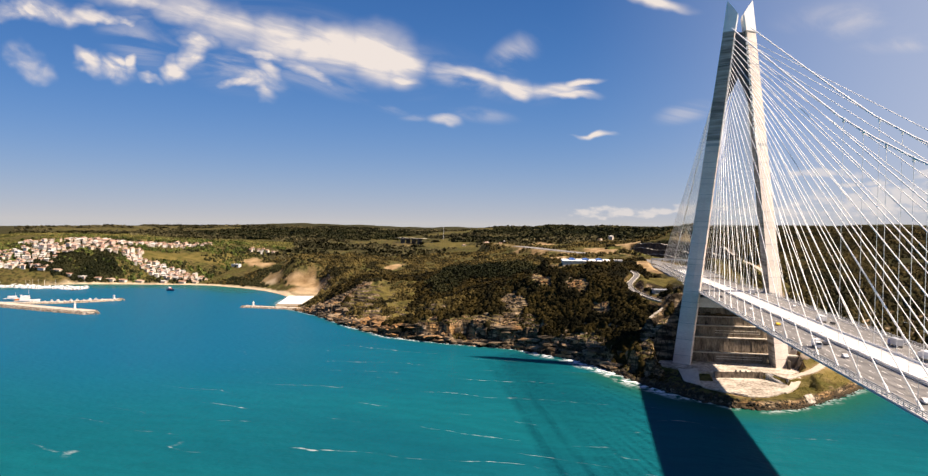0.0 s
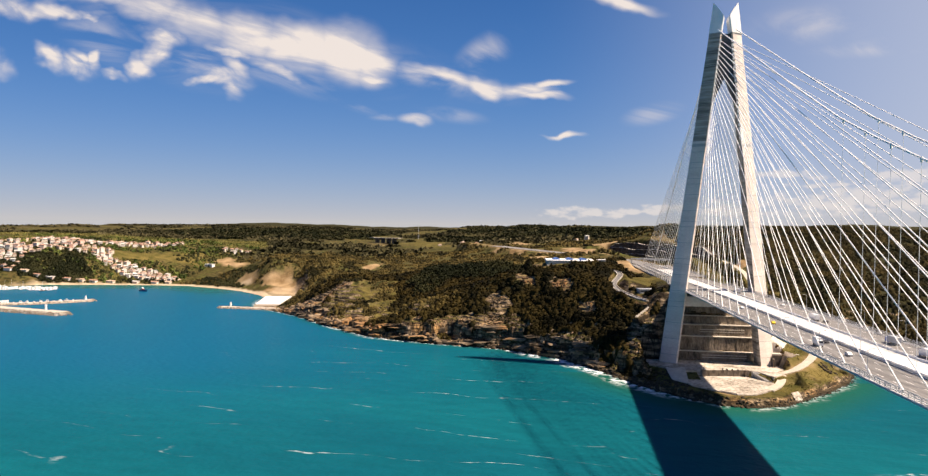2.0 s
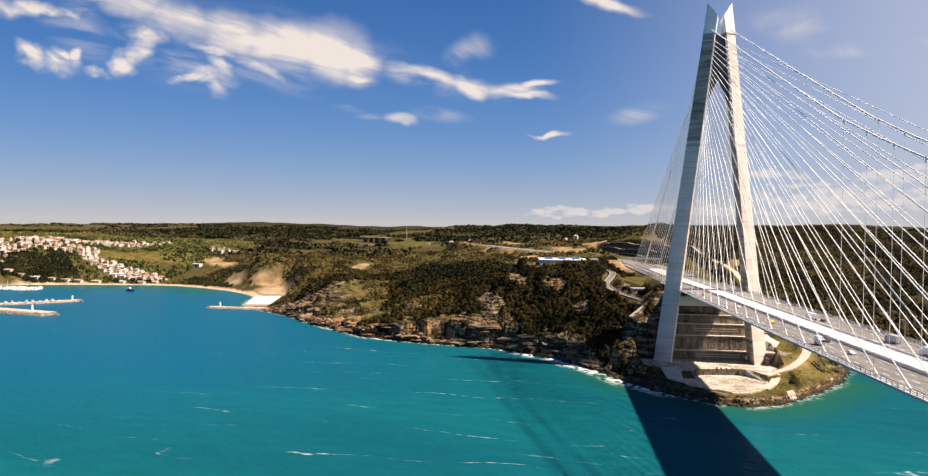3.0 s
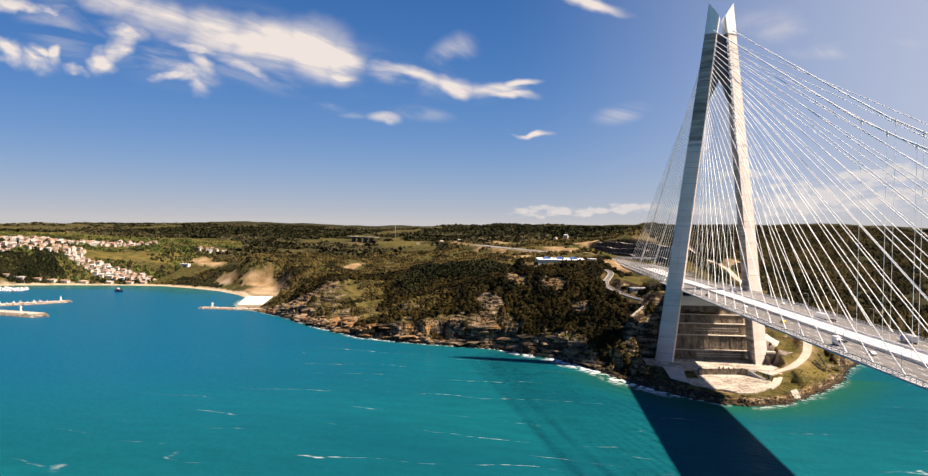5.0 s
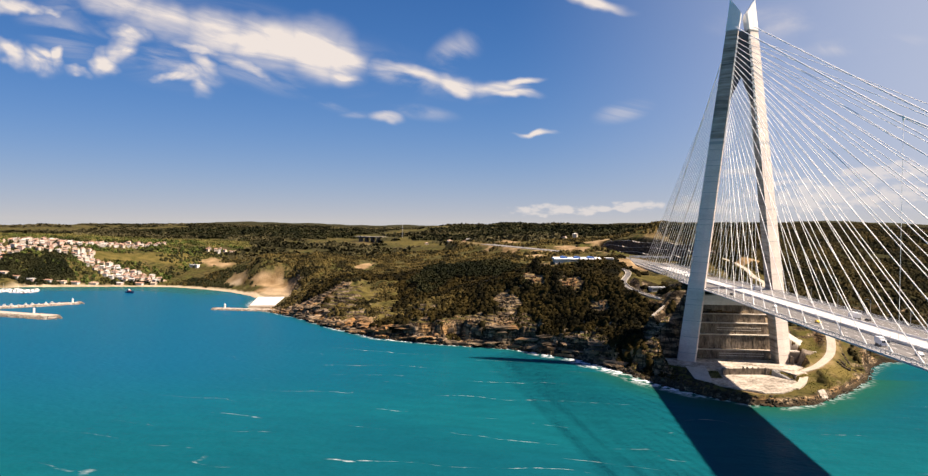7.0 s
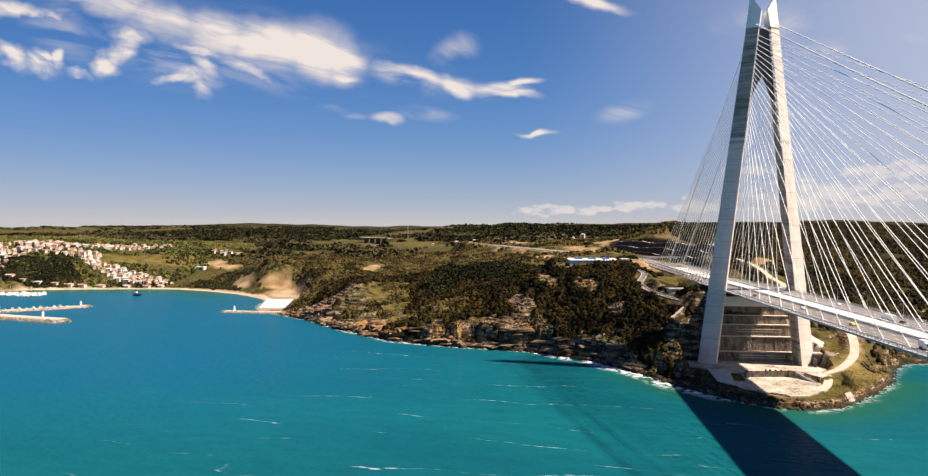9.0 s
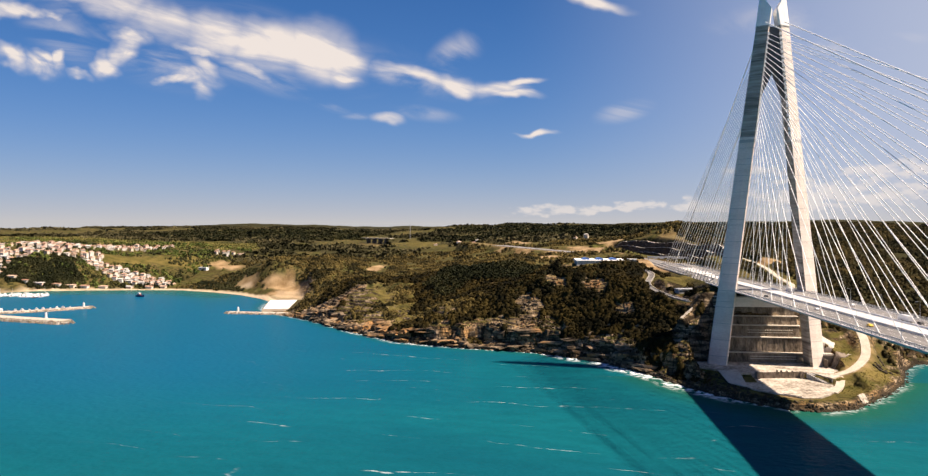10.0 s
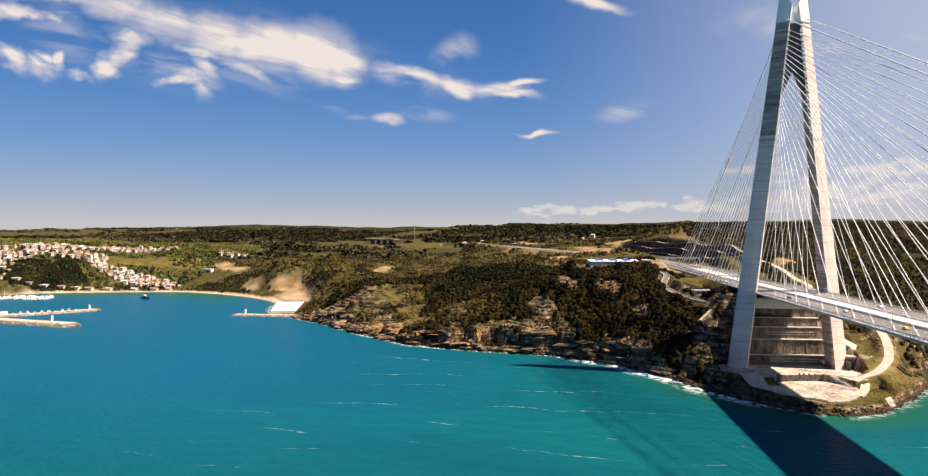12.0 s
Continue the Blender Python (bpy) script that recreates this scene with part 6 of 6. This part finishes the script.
# low sheds along the beach
for y, ln, col in ((-1170, 24, 0), (-1140, 20, 1), (-1118, 16, 0), (-905, 14, 0), (-880, 10, 1), (-1096, 26, 2), (-1066, 22, 0), (-1040, 18, 1), (-1016, 14, 0), (-985, 16, 1), (-940, 12, 2)):
    x = -634 - 15 + (y + 1006) * -0.22
    b = thing("beach_shed", "long low shed behind the beach", "shed", pose(x, y, land(x, y) + 0.2, 0, 0, 84), "beach sheds")
    bm = bmesh.new()
    box(bm, -ln / 2, ln / 2, -4, 4, -2, 3.2)
    part("wall", bm, WALLS[col], b)
    bm = bmesh.new()
    loft(bm, [[Vector((sx * (ln / 2 + 0.6), yy, zz)) for yy, zz in ((-4.8, 3.1), (4.8, 3.1), (4.8, 3.4), (0, 4.9), (-4.8, 3.4))] for sx in (-1, 1)])
    part("roof", bm, ROOFS[col], b)
flat_building("warehouse", "white hall at the foot of the hill", pose(-856, -884, land(-856, -884) + 0.3, 0, 0, 80), 19, 10, 4.6, "white", "white", 5)

# ---------------------------------------------------------------- harbour
def breakwater(path, width, top, label, seed):
    line = dense(path, 6.0)
    bw = thing("breakwater", label, "breakwater", kind="structure")
    rings = []
    for i, p in enumerate(line):
        w = line[min(i + 1, len(line) - 1)] - line[max(i - 1, 0)]
        n = Vector((-w.y, w.x, 0)).normalized()
        rings.append([Vector((*(p + n * k).xy, z)) for k, z in ((width * 0.5 + 3.5, -3), (width * 0.42, top), (-width * 0.42, top), (-width * 0.5 - 3.5, -3))])
    bm = bmesh.new()
    loft(bm, rings)
    part("core", bm, MAT["track"], bw, "pale concrete crest")
    r = random.Random(seed)
    pts_, sizes = [], []
    for i, p in enumerate(line[:-1]):
        w = line[i + 1] - p
        n = Vector((-w.y, w.x, 0)).normalized()
        for k in range(26):
            u, side = r.random(), r.choice((-1, 1))
            q = p + w * r.random() + n * side * (width * 0.40 + u * (width * 0.1 + 3.6))
            pts_.append(np.array([q.x, q.y, top - u * (top + 0.4)]))
            sizes.append(r.uniform(0.5, 1.15))
    end, w = line[0], (line[0] - line[1]).normalized()
    for k in range(70):
        a, u = r.uniform(-1.6, 1.6), r.random()
        d = Matrix.Rotation(a, 3, "Z") @ w
        q = end + d * (width * 0.36 + u * 4)
        pts_.append(np.array([q.x, q.y, top - u * (top + 0.4)]))
        sizes.append(r.uniform(0.6, 1.3))
    rocks = rock_field("armour_stone", "pale armour stones", pts_, sizes, MAT["armour_rock"], seed)
    rocks.parent = bw
    del rocks["category"]
    return bw


breakwater([(-222, -772, 0), (-240, -850, 0), (-262, -930, 0), (-300, -1060, 0), (-360, -1200, 0), (-440, -1310, 0)], 19, 4.2, "long pale rubble breakwater round the harbour", 31)
breakwater([(-378, -838, 0), (-345, -868, 0), (-312, -905, 0), (-288, -960, 0), (-286, -1010, 0)], 11, 2.6, "inner rubble mole with a flat top", 32)
breakwater([(-346, -614, 0), (-345, -585, 0), (-344, -556, 0), (-350, -530, 0)], 10, 2.2, "short rubble quay at the foot of the cliff", 33)


def beacon(x, y, z, tall):
    b = thing("harbour_beacon", "small white round harbour light", "beacon", pose(x, y, z), "harbour lights")
    bm = bmesh.new()
    tube(bm, (0, 0, -0.3), (0, 0, tall), 1.5, 12, 1.15)
    part("tower", bm, MAT["white"], b)
    bm = bmesh.new()
    tube(bm, (0, 0, tall), (0, 0, tall + 0.4), 1.9, 12)
    part("gallery", bm, MAT["white"], b)
    bm = bmesh.new()
    tube(bm, (0, 0, tall + 0.4), (0, 0, tall + 2.2), 0.9, 10, 0.5)
    part("lantern", bm, MAT["white"], b)


beacon(-238, -808, 4.2, 5.0), beacon(-372, -843, 2.6, 4.5), beacon(-352, -604, 2.2, 4.0)

slip = thing("slipway", "broad white concrete slipway and quay apron", "slipway", kind="structure")
bm = bmesh.new()
prism(bm, [(-386, -544), (-378, -578), (-492, -608), (-502, -568)], -1.5, 2.9)
part("slab", bm, MAT["white"], slip)
bm = bmesh.new()
loft(bm, [[Vector((x0, y0, -2)), Vector((x0, y0, 0.3)), Vector((x1, y1, 2.75)), Vector((x1, y1, -2))] for x0, y0, x1, y1 in ((-352, -571, -377, -579), (-341, -553, -380, -562), (-328, -534, -386, -541))])
part("sea_wall", bm, MAT["armour_rock"], slip, "sloping pinkish stone sea wall")

HULLS = {c: surface(c + "_hull", a, b, 0.4, 3, 0.5, 0.02, per_object=0.1) for c, a, b in (
    ("white", (0.68, 0.68, 0.67), (0.80, 0.80, 0.79)), ("blue", (0.02, 0.04, 0.12), (0.04, 0.07, 0.20)), ("red", (0.35, 0.05, 0.03), (0.50, 0.09, 0.05)),
    ("orange", (0.60, 0.18, 0.04), (0.72, 0.26, 0.08)), ("dark", (0.02, 0.02, 0.025), (0.05, 0.05, 0.055)))}


def make_boat(length, hull, label, cabin="white", mast=0.0, name="motor_boat", freeboard=1.0):
    b = thing(name, label, "boat", group="harbour boats")
    beam = length * 0.3
    bm = bmesh.new()
    rings = []
    for u in (-0.5, -0.3, 0.0, 0.25, 0.42, 0.5):
        w = beam / 2 * (1 - max(0, (u - 0.05) / 0.45) ** 2) if u > 0.05 else beam / 2 * (0.9 + 0.1 * (u + 0.5) * 2)
        w, sheer = max(w, 0.08), freeboard * (1 + 0.6 * max(u, 0) * 2)
        rings.append([Vector((u * length, -w, sheer)), Vector((u * length * 0.97, -w * 0.7, -0.4)), Vector((u * length * 0.97, w * 0.7, -0.4)), Vector((u * length, w, sheer))])
    loft(bm, rings)
    part("hull", bm, HULLS[hull], b)
    bm = bmesh.new()
    box(bm, -length * 0.3, length * 0.12, -beam * 0.3, beam * 0.3, freeboard - 0.1, freeboard + length * 0.13)
    bmesh.ops.bevel(bm, geom=bm.edges[:], offset=length * 0.02, segments=2, affect="EDGES")
    cab = part("cabin", bm, HULLS[cabin], b)
    bm = bmesh.new()
    box(bm, length * 0.10, length * 0.125, -beam * 0.24, beam * 0.24, freeboard + length * 0.06, freeboard + length * 0.11)
    part("windscreen", bm, MAT["glass"], cab)
    if mast:
        bm = bmesh.new()
        tube(bm, (length * 0.05, 0, freeboard), (length * 0.05, 0, mast), 0.16, 6, 0.08)
        part("mast", bm, MAT["white"], b)
        bm = bmesh.new()
        tube(bm, (length * 0.05, 0, freeboard + 1.8), (-length * 0.35, 0, freeboard + 1.9), 0.13, 6)
        part("boom", bm, MAT["white"], b)
    return b


boats = [make_boat(14, "white", "white motor boat moored in the harbour"), make_boat(15, "white", "white sailing boat with a bare mast", mast=15, name="sailing_boat"),
         make_boat(8, "white", "small white fishing boat", freeboard=0.8), make_boat(15, "dark", "dark-hulled yacht with a white cabin", mast=16, name="sailing_boat")]
br = random.Random(8)
for k in range(120):
    x, y = -525 + br.uniform(-30, 20), -1004 - br.uniform(0, 175)
    kind = br.choices(range(3), (6, 1, 4))[0] if k > 3 else k
    if k == 3:
        x, y = -500, -1010
    m = pose(x, y, 0.1, 0, 0, br.choice((0, 180)) + br.uniform(-12, 12))
    if k < 4:
        boats[k].matrix_world = m
    else:
        copy_thing(boats[kind], m)
for k in range(13):
    u = k / 12
    copy_thing(boats[0 if k % 3 else 2], pose(-386 + 70 * u + 8, -868 - 75 * u, 0.1, 0, 0, 40 + br.uniform(-10, 10)))

ship = make_boat(34, "white", "white harbour vessel with tiered deck houses and an orange tender", "white", 19, "harbour_vessel", 2.6)
ship.matrix_world = pose(-318, -948, 0.2, 0, 0, 120)
bm = bmesh.new()
box(bm, -6, 3, -3, 3, 6.8, 9.4)
bmesh.ops.bevel(bm, geom=bm.edges[:], offset=0.3, segments=2, affect="EDGES")
wheelhouse = part("wheelhouse", bm, HULLS["white"], ship)
bm = bmesh.new()
box(bm, 2.9, 3.1, -2.6, 2.6, 8.0, 9.0)
part("window", bm, MAT["glass"], wheelhouse)
bm = bmesh.new()
loft(bm, [[Vector((x, y, z)) for x, y in ((-8.6 - q, -1.1), (-6.4 - q, -1.1), (-6.4 - q, 1.1), (-8.6 - q, 1.1))] for z, q in ((6.6, 0.0), (10.6, 0.8))])
part("funnel", bm, HULLS["white"], ship)
bm = bmesh.new()
loft(bm, [[Vector((-14 + u, w * k, 2.5 + z)) for k, z in ((-1, 2.4), (-0.7, 0.2), (0.7, 0.2), (1, 2.4))] for u, w in ((-3, 1.2), (0, 1.6), (2.4, 1.3), (4, 0.2))])
part("tender", bm, HULLS["orange"], ship, "orange rescue tender on the after deck")
bm = bmesh.new()
tube(bm, (-10, 2.4, 2.6), (-15.5, 1.2, 9.5), 0.3, 6, 0.18)
part("davit", bm, HULLS["white"], ship)
ferry = make_boat(30, "white", "white passenger vessel moored at the mole", "white", 12, "harbour_vessel", 2.4)
ferry.matrix_world = pose(-335, -985, 0.2, 0, 0, 105)
coaster = make_boat(18, "blue", "small blue-hulled workboat with a red and white deck house", "red", 7, "workboat", 2.4)
coaster.matrix_world = pose(-540, -850, 0.1, 0, 0, 70)
bm = bmesh.new()
box(bm, -5, -1, -2, 2, 4.4, 6.6)
bmesh.ops.bevel(bm, geom=bm.edges[:], offset=0.25, segments=2, affect="EDGES")
part("wheelhouse", bm, HULLS["white"], coaster)

# ---------------------------------------------------------------- on the deck
PAINT = {c: surface(c + "_car_paint", a, b, 0.3, 2, 0.3, 0.0) for c, a, b in (
    ("white", (0.70, 0.70, 0.70), (0.80, 0.80, 0.80)), ("black", (0.012, 0.012, 0.014), (0.03, 0.03, 0.034)),
    ("blue", (0.05, 0.10, 0.36), (0.08, 0.15, 0.45)), ("yellow", (0.70, 0.42, 0.02), (0.80, 0.50, 0.04)), ("silver", (0.35, 0.36, 0.38), (0.45, 0.46, 0.48)))}


def wheels(owner, xs, w, r):
    for x in xs:
        for s in (-1, 1):
            bm = bmesh.new()
            tube(bm, (x, s * w, r), (x, s * (w - 0.28), r), r, 12)
            tyre = part("wheel", bm, MAT["tyre"], owner)
            bm = bmesh.new()
            tube(bm, (x, s * (w + 0.02), r), (x, s * (w - 0.1), r), r * 0.55, 8)
            part("rim", bm, PAINT["silver"], tyre)


def make_car(paint, label):
    c = thing("car", label, "car", group="traffic")
    prof = ((-2.2, 0.4), (2.2, 0.4), (2.25, 0.8), (1.2, 0.98), (0.5, 1.48), (-1.3, 1.5), (-2.1, 1.0), (-2.25, 0.8))
    bm = bmesh.new()
    loft(bm, [[Vector((x * k, y, z)) for x, z in prof] for y, k in ((-0.9, 0.97), (-0.8, 1.0), (0.8, 1.0), (0.9, 0.97))])
    body = part("body", bm, PAINT[paint], c)
    bm = bmesh.new()
    loft(bm, [[Vector((x, y, z)) for x, z in ((1.15, 1.0), (0.52, 1.42), (-1.28, 1.44), (-1.95, 1.02))] for y in (-0.93, 0.93)])
    part("windows", bm, MAT["glass"], body)
    wheels(c, (-1.4, 1.4), 0.9, 0.34)
    return c


def make_truck(paint, cab_paint, length, label, name="lorry"):
    c = thing(name, label, "truck", group="traffic")
    bm = bmesh.new()
    box(bm, -length / 2, length / 2 - 2.6, -1.25, 1.25, 1.0, 3.9)
    bmesh.ops.bevel(bm, geom=bm.edges[:], offset=0.08, segments=1, affect="EDGES")
    part("cargo_box", bm, PAINT[paint], c)
    bm = bmesh.new()
    loft(bm, [[Vector((length / 2 - 2.45 + x, y, z)) for x, z in ((0, 0.6), (2.3, 0.6), (2.35, 1.6), (1.9, 2.9), (0, 3.0))] for y in (-1.2, 1.2)])
    cab = part("cab", bm, PAINT[cab_paint], c)
    bm = bmesh.new()
    loft(bm, [[Vector((length / 2 - 2.4 + x, y, z)) for x, z in ((2.33, 1.75), (2.38, 1.75), (1.98, 2.75), (1.93, 2.75))] for y in (-1.1, 1.1)])
    part("windscreen", bm, MAT["glass"], cab)
    bm = bmesh.new()
    box(bm, -length / 2, length / 2 - 0.3, -0.5, 0.5, 0.6, 1.0)
    part("chassis", bm, MAT["tyre"], c)
    wheels(c, (-length / 2 + 1.2, -length / 2 + 2.5, length / 2 - 1.4), 1.25, 0.5)
    return c


white_car = make_car("white", "white saloon car on the carriageway")
black_car = make_car("black", "black saloon car on the carriageway")
van = make_truck("white", "white", 7, "white delivery van on the carriageway", "van")
lorry = make_truck("silver", "blue", 11, "grey box lorry with a blue cab on the carriageway")
coach = make_truck("white", "white", 12, "long white lorry on the carriageway")


def on_deck(ob, x, y, heading, copy=True):
    m = pose(x, y + deck_y(x), deck_z(x) + fall(y) + 0.01, 0, 0, heading)
    if copy:
        copy_thing(ob, m)
    else:
        ob.matrix_world = m


on_deck(white_car, 330, -16, 0, False), on_deck(black_car, 296, -13, 0, False), on_deck(van, 305, -19.5, 0, False)
on_deck(lorry, 292, 18, 180, False), on_deck(coach, 330, 15, 180, False)
on_deck(white_car, 150, -15, 0), on_deck(black_car, 215, 15.2, 180), on_deck(white_car, 120, 19, 180), on_deck(black_car, 60, -19, 0)
on_deck(van, -60, -15.4, 0), on_deck(white_car, -110, -20, 0), on_deck(black_car, -130, -12, 0), on_deck(coach, 205, 12, 180)
on_deck(make_car("yellow", "bright yellow saloon car on the carriageway"), 228, -16.9, 0, False)
on_deck(white_car, -185, -16, 0), on_deck(white_car, 410, -20, 0), on_deck(lorry, 20, 12, 180), on_deck(black_car, 372, 20, 180)

lamp = thing("street_lamp", "slim galvanised lamp post with a short arm on the deck edge", "street lamp", group="deck lamps")
bm = bmesh.new()
tube(bm, (0, 0, 0), (0, 0, 9.5), 0.14, 6, 0.08)
part("pole", bm, MAT["guard"], lamp)
bm = bmesh.new()
polytube(bm, [(0, 0, 9.4), (0, 0.6, 9.9), (0, 2.0, 10.1)], 0.07, 5)
arm = part("arm", bm, MAT["guard"], lamp)
bm = bmesh.new()
box(bm, -0.16, 0.16, 1.8, 2.6, 10.0, 10.18)
part("head", bm, MAT["guard"], arm)
for k in range(11):
    for s in (-1, 1):
        x = 50 + 46.6 * k
        m = pose(x, s * 27.6 + deck_y(x), deck_z(x) + fall(27.6) + 0.22, 0, 0, 0 if s < 0 else 180)
        if k == 0 and s < 0:
            lamp.matrix_world = m
        else:
            copy_thing(lamp, m)

mast = thing("radio_mast", "thin lattice mast on the far plateau", "mast", pose(-1600, -560, land(-1600, -560)))
bm = bmesh.new()
for dx, dy in ((-1, -1), (1, -1), (0, 1.2)):
    tube(bm, (dx, dy, 0), (dx * 0.2, dy * 0.2, 45), 0.35, 5)
for k in range(9):
    box(bm, -0.9 + 0.08 * k, 0.9 - 0.08 * k, -0.1, 0.1, 4 + 4.6 * k, 4.3 + 4.6 * k)
part("lattice", bm, MAT["guard"], mast)

viaduct = thing("viaduct", "viaduct over a distant valley, its shadowed underside coloured dark", "viaduct", pose(-1560, -655, 70, 0, 0, 60))
# deck and piers are near black: the underside's shadow put into their colour
bm = bmesh.new()
box(bm, -42, 42, -10, 10, 6, 9.4)
part("deck", bm, MAT["dark_steel"], viaduct)
bm = bmesh.new()
box(bm, -60, 60, -10.5, 10.5, 9.403, 10.1)
part("road_slab", bm, MAT["bench"], viaduct)
for x in (-36, -12, 12, 36):
    bm = bmesh.new()
    box(bm, x - 1.6, x + 1.6, -8, 8, -20, 6)
    part("pier", bm, MAT["dark_steel"], viaduct)
